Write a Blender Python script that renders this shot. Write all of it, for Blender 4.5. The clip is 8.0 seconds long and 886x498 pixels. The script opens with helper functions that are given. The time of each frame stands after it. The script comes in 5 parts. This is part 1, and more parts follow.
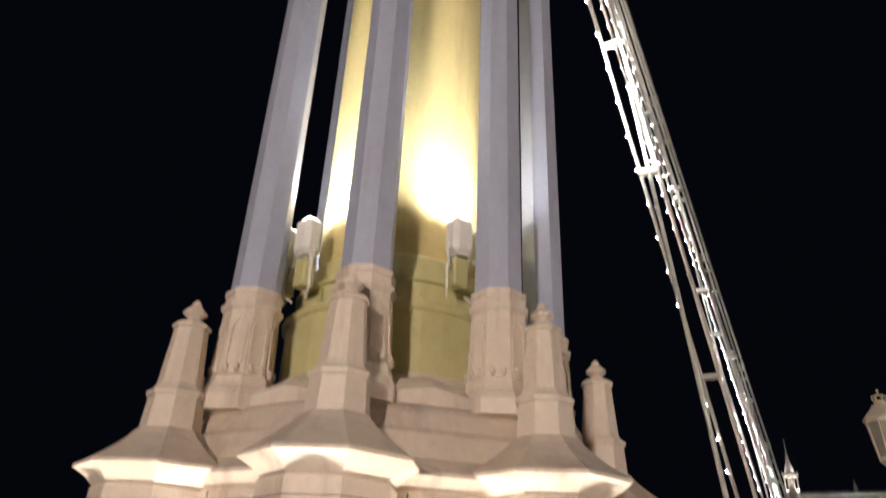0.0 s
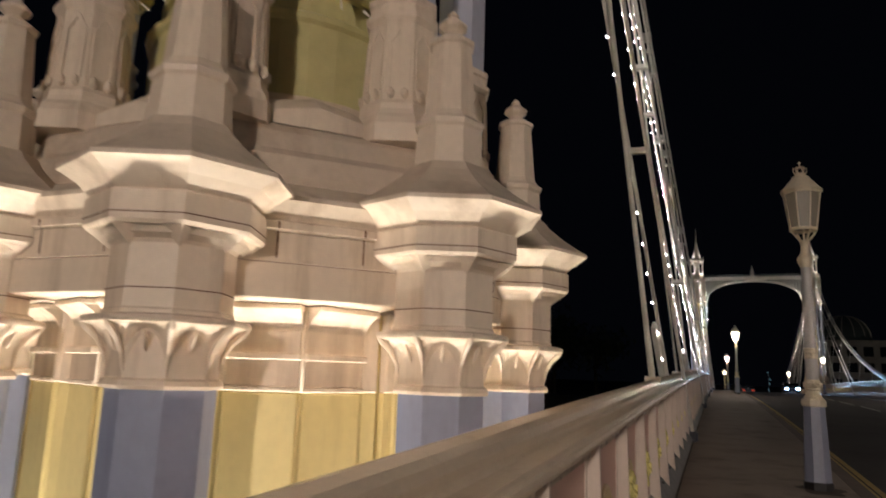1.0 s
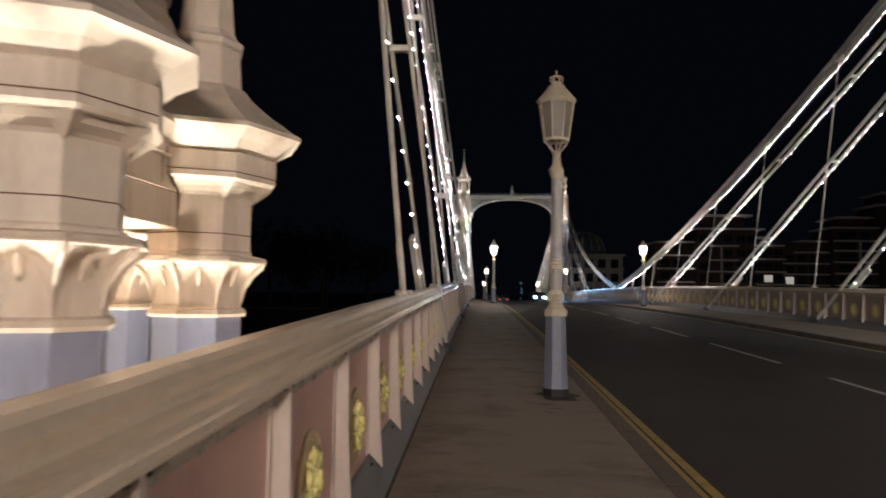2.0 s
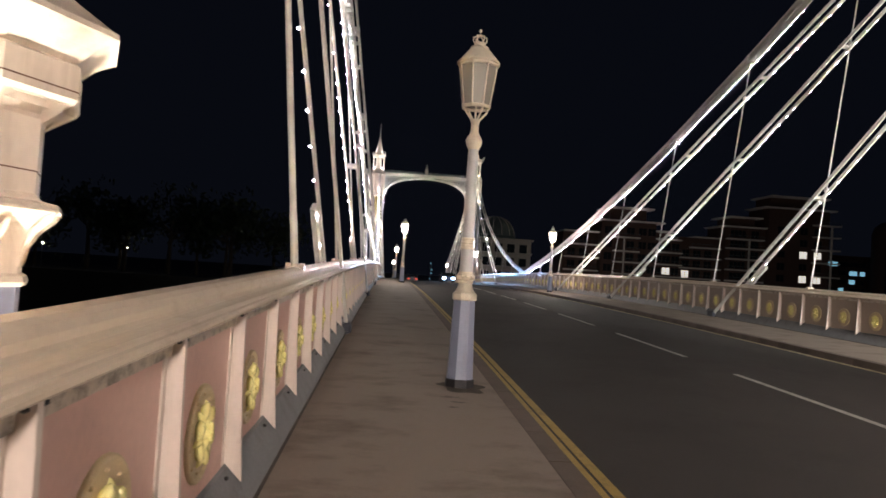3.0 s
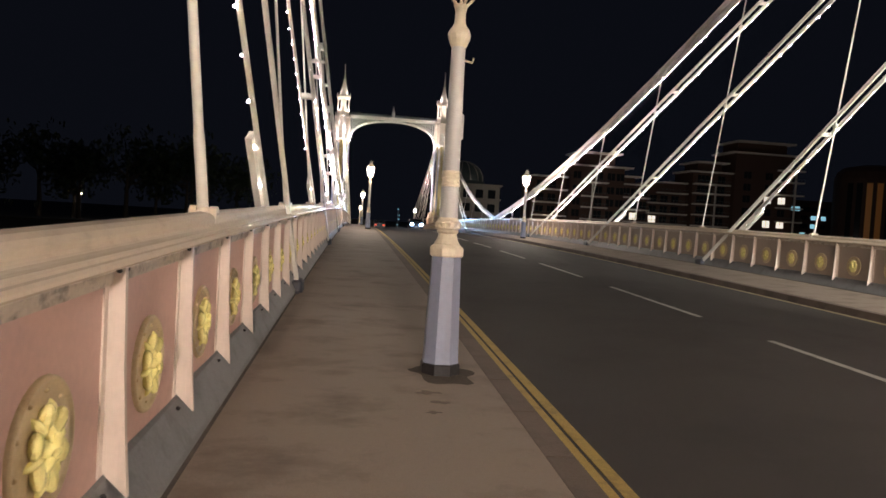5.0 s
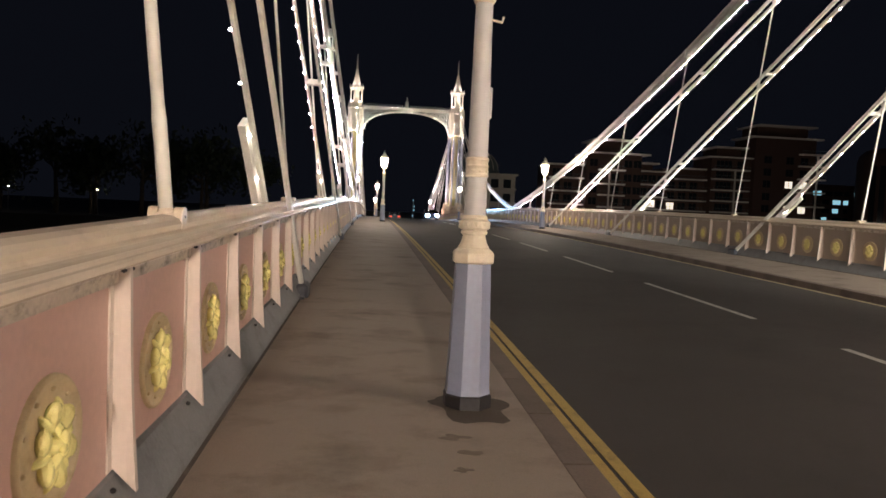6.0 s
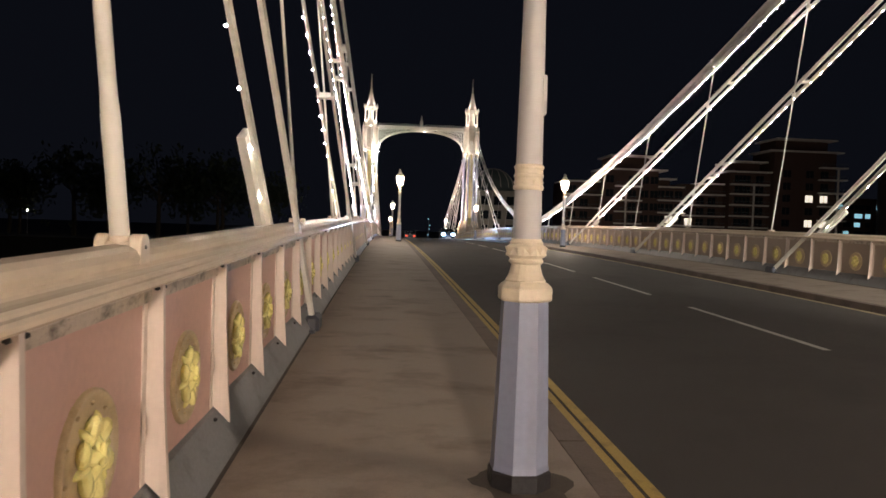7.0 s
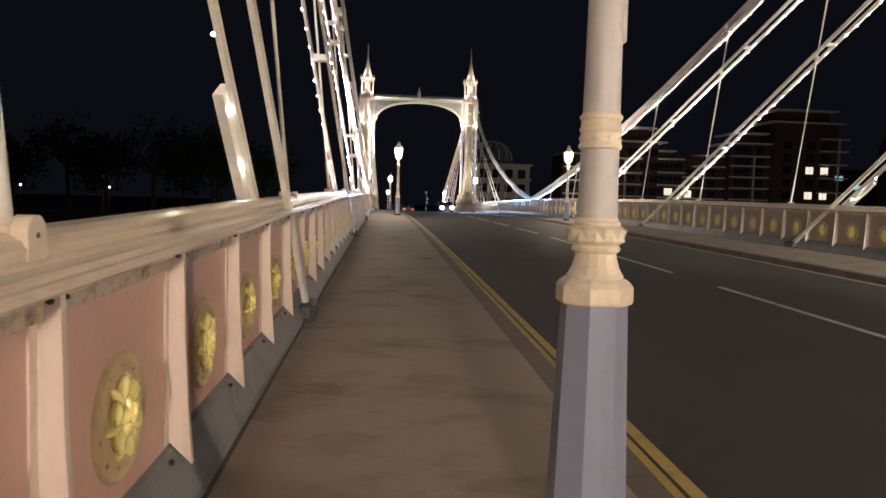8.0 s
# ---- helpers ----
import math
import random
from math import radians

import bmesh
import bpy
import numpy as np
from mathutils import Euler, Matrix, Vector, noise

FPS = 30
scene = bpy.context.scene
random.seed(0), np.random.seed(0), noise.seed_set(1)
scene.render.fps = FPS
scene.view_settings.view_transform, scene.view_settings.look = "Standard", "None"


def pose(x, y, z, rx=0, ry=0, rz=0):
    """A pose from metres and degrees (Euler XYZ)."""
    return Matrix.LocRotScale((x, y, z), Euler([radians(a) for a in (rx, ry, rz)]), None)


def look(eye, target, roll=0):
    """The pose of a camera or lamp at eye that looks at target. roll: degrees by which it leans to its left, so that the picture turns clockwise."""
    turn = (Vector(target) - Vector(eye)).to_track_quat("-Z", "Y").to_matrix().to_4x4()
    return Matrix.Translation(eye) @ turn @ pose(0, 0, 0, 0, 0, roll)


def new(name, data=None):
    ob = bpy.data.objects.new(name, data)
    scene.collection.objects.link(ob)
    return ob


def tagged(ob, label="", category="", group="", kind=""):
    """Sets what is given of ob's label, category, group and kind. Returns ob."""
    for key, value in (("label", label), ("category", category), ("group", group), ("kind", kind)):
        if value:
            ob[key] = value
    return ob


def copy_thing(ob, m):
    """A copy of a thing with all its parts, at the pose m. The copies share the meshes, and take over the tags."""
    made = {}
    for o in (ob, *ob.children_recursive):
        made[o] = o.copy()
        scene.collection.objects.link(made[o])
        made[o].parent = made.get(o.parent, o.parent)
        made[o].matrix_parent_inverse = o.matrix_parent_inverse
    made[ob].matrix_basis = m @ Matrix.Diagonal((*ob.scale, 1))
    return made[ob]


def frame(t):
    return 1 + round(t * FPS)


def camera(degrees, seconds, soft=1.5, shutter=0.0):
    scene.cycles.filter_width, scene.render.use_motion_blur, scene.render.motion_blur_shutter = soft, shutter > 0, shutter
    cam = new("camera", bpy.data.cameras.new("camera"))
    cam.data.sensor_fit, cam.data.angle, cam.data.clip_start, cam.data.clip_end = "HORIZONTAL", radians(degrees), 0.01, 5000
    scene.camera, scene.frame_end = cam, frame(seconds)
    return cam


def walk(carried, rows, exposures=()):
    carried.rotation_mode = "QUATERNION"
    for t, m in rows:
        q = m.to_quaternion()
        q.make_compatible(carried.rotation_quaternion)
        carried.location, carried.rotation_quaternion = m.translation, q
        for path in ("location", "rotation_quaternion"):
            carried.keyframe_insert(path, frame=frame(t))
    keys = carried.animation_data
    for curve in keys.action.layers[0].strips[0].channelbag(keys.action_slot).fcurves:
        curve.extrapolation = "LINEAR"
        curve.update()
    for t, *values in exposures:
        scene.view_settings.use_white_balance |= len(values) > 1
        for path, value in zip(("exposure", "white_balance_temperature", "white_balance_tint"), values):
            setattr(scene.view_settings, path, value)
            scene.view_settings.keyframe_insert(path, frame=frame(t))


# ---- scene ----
cam = camera(65.4, 8.0, soft=1.6, shutter=0.3)
PATH = [
    (0, (0.846, 0.793, 1.781), (0.012, 2.363, 2.698), 2.5),
    (0.5, (0.725, 1.189, 1.704), (-0.097, 2.916, 2.29), 2.4),
    (1, (0.732, 1.61, 1.649), (0.003, 3.438, 2.003), 2.0),
    (1.5, (0.806, 2.185, 1.667), (0.296, 4.106, 1.887), 1.5),
    (2, (0.864, 2.722, 1.679), (0.759, 4.716, 1.805), 0.8),
    (2.2, (0.914, 2.964, 1.637), (0.872, 4.96, 1.744), 0.6),
    (3.3, (0.98, 3.987, 1.687), (1.193, 5.975, 1.73), 4.4),
    (3.5, (1.029, 4.279, 1.672), (1.268, 6.265, 1.682), 4.3),
    (4, (1.052, 4.824, 1.675), (1.296, 6.808, 1.651), 3.7),
    (5.5, (1.105, 6.494, 1.706), (1.362, 8.475, 1.608), 3.3),
    (6, (1.14, 7.056, 1.744), (1.352, 9.042, 1.637), 2.5),
    (6.5, (1.096, 7.601, 1.762), (1.277, 9.593, 1.714), 2.9),
    (7, (1.101, 8.167, 1.766), (1.267, 10.159, 1.711), 1.8),
    (7.5, (1.046, 8.72, 1.768), (1.215, 10.71, 1.67), 1.7),
    (8, (1.029, 9.261, 1.772), (1.204, 11.249, 1.64), 1.6),
]
walk(cam, [(t, look(eye, target, roll)) for t, eye, target, roll in PATH],
     exposures=((0, -0.32, 5750, 10), (0.5, -0.67, 5950, 10), (1.0, -1.1, 6050, 10), (1.5, -1.12, 6050, 10), (2.0, -0.58, 5800, 10), (2.2, -0.32, 5700, 10),
                (3.5, 0.57, 5850, 10), (4.2, 0.66, 6000, 10), (6.0, 0.74, 6200, 10), (8.0, 0.74, 6350, 10)))

# ---------------------------------------------------------------- plan
CX = 6.75                 # middle of the carriageway
HALF = 8.85               # tower axis from the middle
NEAR_Y, FAR_Y = 5.50, 129.5
MID_Y = (NEAR_Y + FAR_Y) / 2
BAY = 1.1755              # parapet bay
RIB0 = 12.42              # one rib of the parapet
HANG0, HANG = 11.37, 6.10 # hangers
SADDLE = 17.7             # height at which the cables meet the tower


def deck(y):
    """Height of the footway along the cambered bridge."""
    return 0.0335 * y - 0.00027 * y * y


# ---------------------------------------------------------------- world and lights
world = bpy.data.worlds.new("night")
scene.world = world
world.use_nodes = True
wn = world.node_tree.nodes
wl = world.node_tree.links
wbg = wn["Background"]
wgrad = wn.new("ShaderNodeTexGradient")
wmap = wn.new("ShaderNodeMapping")
wco = wn.new("ShaderNodeTexCoord")
wramp = wn.new("ShaderNodeValToRGB")
wmap.inputs["Rotation"].default_value = (0, radians(90), 0)
wl.new(wco.outputs["Generated"], wmap.inputs["Vector"])
wl.new(wmap.outputs["Vector"], wgrad.inputs["Vector"])
wl.new(wgrad.outputs["Fac"], wramp.inputs["Fac"])
wramp.color_ramp.elements[0].color = (0.0042, 0.0047, 0.0072, 1)
wramp.color_ramp.elements[1].color = (0.0036, 0.0042, 0.0072, 1)
wl.new(wramp.outputs["Color"], wbg.inputs["Color"])
wbg.inputs["Strength"].default_value = 0.5


def point_lamp(name, at, watts, colour, radius):
    data = bpy.data.lights.new(name, "POINT")
    data.energy, data.color, data.shadow_soft_size = watts, colour, radius
    ob = new(name, data)
    ob.location = at
    return ob


def spot_lamp(name, at, target, watts, colour, radius, degrees, blend=0.6):
    data = bpy.data.lights.new(name, "SPOT")
    data.energy, data.color, data.shadow_soft_size = watts, colour, radius
    data.spot_size, data.spot_blend = radians(degrees), blend
    ob = new(name, data)
    ob.matrix_world = look(at, target)
    return ob


WARM = (1.0, 0.805, 0.635)
FLOOD = (1.0, 0.85, 0.65)
WHITE_FLOOD = (1.0, 0.92, 0.78)
FAR_FLOOD = (1.0, 0.96, 0.90)
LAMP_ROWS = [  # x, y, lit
    # the post at y -9 is added, unseen, as fill for tower and footway
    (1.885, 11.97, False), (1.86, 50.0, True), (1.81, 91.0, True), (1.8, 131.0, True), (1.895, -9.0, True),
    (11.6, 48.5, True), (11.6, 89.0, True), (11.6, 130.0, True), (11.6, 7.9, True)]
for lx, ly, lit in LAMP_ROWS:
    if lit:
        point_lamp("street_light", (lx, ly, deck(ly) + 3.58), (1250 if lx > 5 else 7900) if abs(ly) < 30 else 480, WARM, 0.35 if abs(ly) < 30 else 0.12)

# ---------------------------------------------------------------- materials


def material(name, colour, rough=0.6, metal=0.0, grain=12.0, vary=0.12, bump=0.15, stain=(0.25, 0.2, 0.15), stains=0.0,
             stain_scale=1.6, piece=0.0, streak=False, coat=0.0, reach=0.0, stretch=None, gloss=0.12):
    """A painted or mineral surface: base colour varied at two scales, stains, fine relief."""
    m = bpy.data.materials.new(name)
    m.use_nodes = True
    n, l = m.node_tree.nodes, m.node_tree.links
    b = n["Principled BSDF"]
    co = n.new("ShaderNodeTexCoord")
    mp = n.new("ShaderNodeMapping")
    l.new(co.outputs["Object"], mp.inputs["Vector"])
    if streak:
        mp.inputs["Scale"].default_value = (3.0, 3.0, 0.35)
    if stretch:
        mp.inputs["Scale"].default_value = stretch
    fine = n.new("ShaderNodeTexNoise")
    fine.inputs["Scale"].default_value, fine.inputs["Detail"].default_value = grain, 8
    l.new(co.outputs["Object"], fine.inputs["Vector"])
    broad = n.new("ShaderNodeTexNoise")
    broad.inputs["Scale"].default_value, broad.inputs["Detail"].default_value = stain_scale, 6
    broad.inputs["Roughness"].default_value = 0.65
    l.new(mp.outputs["Vector"], broad.inputs["Vector"])
    dark = n.new("ShaderNodeMix")
    dark.data_type = "RGBA"
    lo = [c * (1 - vary * 1.6) for c in colour]
    hi = [min(1, c * (1 + vary)) for c in colour]
    dark.inputs[6].default_value, dark.inputs[7].default_value = (*lo, 1), (*hi, 1)
    l.new(fine.outputs["Fac"], dark.inputs[0])
    ramp = n.new("ShaderNodeValToRGB")
    ramp.color_ramp.elements[0].position, ramp.color_ramp.elements[1].position = 0.52 - reach, 0.74 - reach
    ramp.color_ramp.elements[0].color, ramp.color_ramp.elements[1].color = (0, 0, 0, 1), (stains, stains, stains, 1)
    l.new(broad.outputs["Fac"], ramp.inputs["Fac"])
    dirt = n.new("ShaderNodeMix")
    dirt.data_type = "RGBA"
    dirt.inputs[7].default_value = (*stain, 1)
    l.new(ramp.outputs["Color"], dirt.inputs[0])
    l.new(dark.outputs[2], dirt.inputs[6])
    last = dirt.outputs[2]
    if piece:
        info = n.new("ShaderNodeObjectInfo")
        hsv = n.new("ShaderNodeHueSaturation")
        rng = n.new("ShaderNodeMapRange")
        rng.inputs[3].default_value, rng.inputs[4].default_value = 1 - piece, 1 + piece
        l.new(info.outputs["Random"], rng.inputs[0])
        l.new(rng.outputs[0], hsv.inputs["Value"])
        l.new(last, hsv.inputs["Color"])
        last = hsv.outputs["Color"]
    l.new(last, b.inputs["Base Color"])
    rr = n.new("ShaderNodeMapRange")
    rr.inputs[3].default_value, rr.inputs[4].default_value = max(0.05, rough - gloss), min(1, rough + gloss)
    l.new(broad.outputs["Fac"], rr.inputs[0])
    l.new(rr.outputs[0], b.inputs["Roughness"])
    b.inputs["Metallic"].default_value = metal
    b.inputs["Coat Weight"].default_value = coat
    bp = n.new("ShaderNodeBump")
    bp.inputs["Strength"].default_value, bp.inputs["Distance"].default_value = bump, 0.01
    l.new(fine.outputs["Fac"], bp.inputs["Height"])
    l.new(bp.outputs["Normal"], b.inputs["Normal"])
    return m


def glow(name, colour, strength):
    m = bpy.data.materials.new(name)
    m.use_nodes = True
    b = m.node_tree.nodes["Principled BSDF"]
    b.inputs["Base Color"].default_value = (*colour, 1)
    b.inputs["Emission Color"].default_value = (*colour, 1)
    b.inputs["Emission Strength"].default_value = strength
    return m


def glass(name, colour, rough=0.05, alpha=0.35):
    m = bpy.data.materials.new(name)
    m.use_nodes = True
    b = m.node_tree.nodes["Principled BSDF"]
    b.inputs["Base Color"].default_value = (*colour, 1)
    b.inputs["Roughness"].default_value = rough
    b.inputs["Alpha"].default_value = alpha
    return m


CREAM = material("cream_paint", (0.74, 0.63, 0.515), 0.5, grain=22, vary=0.07, bump=0.12, stain=(0.30, 0.20, 0.13), stains=0.5, streak=True, reach=0.03)
RAIL = material("rail_paint", (0.77, 0.65, 0.51), 0.25, grain=30, vary=0.04, bump=0.04, stain=(0.40, 0.31, 0.22), stains=0.3, stain_scale=5.0, stretch=(1.5, 0.8, 1.5), gloss=0.03)
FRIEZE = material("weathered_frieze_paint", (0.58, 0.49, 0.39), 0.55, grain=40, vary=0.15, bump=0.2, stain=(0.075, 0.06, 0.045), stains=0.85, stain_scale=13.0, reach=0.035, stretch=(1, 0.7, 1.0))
# right parapet's pink paint, its dim light put into a darker, greyer colour
PINK_SHADED = material("beige_paint", (0.37, 0.285, 0.225), 0.5, grain=26, vary=0.07, bump=0.1, stain=(0.28, 0.21, 0.16), stains=0.4, piece=0.06, stain_scale=2.5)
SHAFT = material("lamp_shaft_paint", (0.54, 0.52, 0.52), 0.42, grain=16, vary=0.06, bump=0.06, stain=(0.34, 0.31, 0.29), stains=0.35, streak=True)
PINK = material("pink_paint", (0.66, 0.42, 0.35), 0.5, grain=26, vary=0.07, bump=0.1, stain=(0.32, 0.22, 0.18), stains=0.4, piece=0.05, stain_scale=2.5)
RIBW = material("rib_paint", (0.66, 0.56, 0.49), 0.48, grain=24, vary=0.08, bump=0.1, stain=(0.30, 0.22, 0.17), stains=0.5, piece=0.05, streak=True)
BLUE = material("blue_grey_paint", (0.26, 0.29, 0.42), 0.45, grain=20, vary=0.08, bump=0.1, stain=(0.13, 0.13, 0.16), stains=0.4, streak=True)
POSTBLUE = material("lamp_post_blue_paint", (0.25, 0.275, 0.385), 0.4, grain=26, vary=0.08, bump=0.1, stain=(0.20, 0.19, 0.21), stains=0.4, streak=True)
LAMPCREAM = material("lamp_post_cream_paint", (0.76, 0.67, 0.52), 0.42, grain=30, vary=0.06, bump=0.08, stain=(0.40, 0.32, 0.22), stains=0.4, stain_scale=5)
LILAC = material("pale_blue_paint", (0.43, 0.45, 0.56), 0.45, grain=14, vary=0.06, bump=0.08, stain=(0.26, 0.25, 0.27), stains=0.35, streak=True)
YELLOW = material("yellow_paint", (0.74, 0.62, 0.29), 0.5, grain=18, vary=0.06, bump=0.1, stain=(0.45, 0.32, 0.14), stains=0.35, streak=True)
OLIVE = material("olive_paint", (0.60, 0.55, 0.27), 0.5, grain=12, vary=0.08, bump=0.1, stain=(0.34, 0.30, 0.13), stains=0.4)
WHITE = material("white_steel_paint", (0.82, 0.79, 0.73), 0.42, grain=20, vary=0.06, bump=0.08, stain=(0.40, 0.34, 0.26), stains=0.3, stain_scale=4)
LEAD = material("roof_paint", (0.62, 0.52, 0.42), 0.55, grain=16, vary=0.1, bump=0.15, stain=(0.26, 0.18, 0.12), stains=0.6, stain_scale=2.4)
GOLD = material("gold_leaf", (1.0, 0.88, 0.36), 0.18, metal=0.05, grain=60, vary=0.06, bump=0.12, stain=(0.45, 0.28, 0.07), stains=0.30, stain_scale=18, coat=0.4)
OVAL = material("medallion_paint", (0.63, 0.49, 0.29), 0.45, grain=40, vary=0.12, bump=0.15, stain=(0.36, 0.24, 0.12), stains=0.6, stain_scale=9)
PLINTH = material("grey_plinth", (0.215, 0.215, 0.225), 0.55, grain=40, vary=0.16, bump=0.25, stain=(0.13, 0.125, 0.12), stains=0.7, stain_scale=4)
PAVING = material("footway_asphalt", (0.36, 0.29, 0.235), 0.70, grain=160, vary=0.28, bump=0.35, stain=(0.150, 0.116, 0.094), stains=0.85, stain_scale=1.5, reach=0.02, stretch=(0.75, 1.15, 1))
ROAD = material("road_asphalt", (0.060, 0.050, 0.046), 0.72, grain=140, vary=0.32, bump=0.4, stain=(0.032, 0.029, 0.028), stains=0.6, stain_scale=0.5)
KERB = material("kerb_stone", (0.19, 0.145, 0.122), 0.7, grain=50, vary=0.2, bump=0.3, stain=(0.06, 0.05, 0.045), stains=0.7, piece=0.12)
YLINE = material("yellow_marking", (0.56, 0.39, 0.11), 0.6, grain=90, vary=0.3, bump=0.3, stain=(0.18, 0.14, 0.08), stains=0.7, stain_scale=6)
PALELINE = material("pale_yellow_marking", (0.58, 0.47, 0.27), 0.6, grain=90, vary=0.3, bump=0.3, stain=(0.18, 0.15, 0.10), stains=0.7, stain_scale=6)
WLINE = material("white_marking", (0.60, 0.58, 0.53), 0.6, grain=90, vary=0.25, bump=0.3, stain=(0.16, 0.15, 0.13), stains=0.7, stain_scale=5)
SHOE = material("dark_anchor_paint", (0.055, 0.06, 0.08), 0.5, grain=40, vary=0.2, bump=0.3, stain=(0.05, 0.045, 0.04), stains=0.7, stain_scale=6)
SEAM = material("grime", (0.075, 0.060, 0.050), 0.85, grain=60, vary=0.3, bump=0.4, stain=(0.16, 0.13, 0.10), stains=0.8, stain_scale=5)
TAR = material("black_tar", (0.022, 0.020, 0.022), 0.5, grain=40, vary=0.3, bump=0.4)
RUST = material("rust_stain", (0.16, 0.07, 0.035), 0.8, grain=40, vary=0.3, bump=0.2)
WATER = material("river_water", (0.010, 0.012, 0.016), 0.12, grain=1.2, vary=0.2, bump=0.5)
BANK = material("bank_earth", (0.035, 0.032, 0.028), 0.9, grain=2, vary=0.3, bump=0.3, stain_scale=0.1)
BRICK = material("dark_brick", (0.085, 0.048, 0.038), 0.8, grain=3, vary=0.2, bump=0.1, stain=(0.07, 0.05, 0.04), stains=0.5, stain_scale=0.15)
STONE = material("pale_stone", (0.40, 0.375, 0.33), 0.8, grain=2, vary=0.15, bump=0.15, stain=(0.24, 0.22, 0.19), stains=0.5, stain_scale=0.3)
SLAB = material("balcony_render", (0.66, 0.62, 0.56), 0.7, grain=2, vary=0.12, bump=0.1)
ROOFM = material("roof_slate", (0.10, 0.13, 0.13), 0.6, grain=2, vary=0.2, bump=0.1)
BARK = material("tree_bark", (0.06, 0.045, 0.03), 0.9, grain=8, vary=0.3, bump=0.5)
LEAFM = material("tree_leaves", (0.022, 0.034, 0.014), 0.7, grain=3, vary=0.4, bump=0.1)
CARP = material("car_paint", (0.04, 0.05, 0.07), 0.25, metal=0.3, grain=10, vary=0.05, bump=0.02, coat=0.5)
RUBBER = material("tyre_rubber", (0.02, 0.02, 0.02), 0.8)
BULB = glow("bulb_glass", (1.0, 0.91, 0.78), 300.0)
LANTERN_ON = glow("lit_lantern_glass", (1.0, 0.84, 0.62), 22.0)
LANTERN_OFF = glass("frosted_lantern_glass", (0.42, 0.38, 0.32), 0.35, 0.55)
FLOODGLASS = glow("floodlight_lens", (1.0, 0.88, 0.66), 30.0)
DARKGLASS = glass("window_glass", (0.02, 0.025, 0.03), 0.08, 1.0)
ROOMLIGHT = glow("lit_window", (1.0, 0.88, 0.70), 0.6)
COOLROOM = glow("lit_office_window", (0.45, 0.85, 1.0), 0.38)
ORANGE = glow("sodium_lit_window", (1.0, 0.45, 0.12), 0.006)
HEADLIGHT = glow("headlamp_lens", (0.38, 0.66, 1.0), 200.0)
TAIL = glow("tail_lamp_lens", (1.0, 0.10, 0.04), 0.6)

# ---------------------------------------------------------------- mesh helpers


def part(name, bm, mat, parent=None, label="", at=None, smooth=False):
    """One bmesh as one mesh object under a thing or part."""
    me = bpy.data.meshes.new(name)
    bmesh.ops.recalc_face_normals(bm, faces=bm.faces)
    bm.to_mesh(me)
    bm.free()
    for mm in (mat if isinstance(mat, (list, tuple)) else [mat]):
        me.materials.append(mm)
    if smooth:
        me.polygons.foreach_set("use_smooth", [True] * len(me.polygons))
    ob = new(name, me)
    if parent is not None:
        ob.parent = parent
    if at is not None:
        ob.matrix_basis = at if isinstance(at, Matrix) else Matrix.Translation(at)
    if label:
        ob["label"] = label
    return ob


def again(ob, parent, at):
    """A further piece on the same mesh."""
    o = new(ob.name.split(".")[0], ob.data)
    o.parent = parent
    o.matrix_basis = at if isinstance(at, Matrix) else Matrix.Translation(at)
    return o


def thing(name, at=(0, 0, 0), label="", category="", group="", kind=""):
    ob = new(name)
    ob.empty_display_size = 0.2
    ob.matrix_basis = at if isinstance(at, Matrix) else Matrix.Translation(at)
    return tagged(ob, label, category, group, kind)


def lathe(bm, profile, n=8, turn=22.5, at=(0, 0, 0), sx=1.0, sy=1.0, cap=True, mat=0):
    """Rings of n corners through (radius, height): octagonal shafts, mouldings, finials."""
    rings = []
    for r, z in profile:
        rings.append([bm.verts.new((at[0] + sx * r * math.cos(radians(turn) + 2 * math.pi * k / n),
                                    at[1] + sy * r * math.sin(radians(turn) + 2 * math.pi * k / n), at[2] + z)) for k in range(n)])
    for a, b in zip(rings, rings[1:]):
        for k in range(n):
            bm.faces.new((a[k], a[(k + 1) % n], b[(k + 1) % n], b[k])).material_index = mat
    if cap:
        bm.faces.new(rings[0][::-1]).material_index = mat
        bm.faces.new(rings[-1]).material_index = mat
    return bm


def box(bm, lo, hi, m=None, mat=0, bevel=0.0):
    c = [(x, y, z) for x in (lo[0], hi[0]) for y in (lo[1], hi[1]) for z in (lo[2], hi[2])]
    v = [bm.verts.new(m @ Vector(p) if m else p) for p in c]
    faces = [bm.faces.new([v[i] for i in q]) for q in ((0, 1, 3, 2), (4, 6, 7, 5), (0, 4, 5, 1), (2, 3, 7, 6), (0, 2, 6, 4), (1, 5, 7, 3))]
    for f in faces:
        f.material_index = mat
    if bevel:
        edges = list({e for f in faces for e in f.edges})
        bmesh.ops.bevel(bm, geom=edges, offset=bevel, segments=1, affect="EDGES", profile=0.7)
    return bm


def beam(bm, a, b, w, h, mat=0):
    """A rectangular bar from a to b, w wide across, h deep."""
    a, b = Vector(a), Vector(b)
    d = (b - a).normalized()
    side = d.cross(Vector((0, 0, 1)))
    side = side.normalized() if side.length > 1e-4 else Vector((1, 0, 0))
    up = side.cross(d)
    ring = []
    for p in (a, b):
        ring.append([bm.verts.new(p + side * sx * w / 2 + up * sz * h / 2) for sx, sz in ((-1, -1), (1, -1), (1, 1), (-1, 1))])
    for k in range(4):
        bm.faces.new((ring[0][k], ring[0][(k + 1) % 4], ring[1][(k + 1) % 4], ring[1][k])).material_index = mat
    bm.faces.new(ring[0][::-1]).material_index = mat
    bm.faces.new(ring[1]).material_index = mat


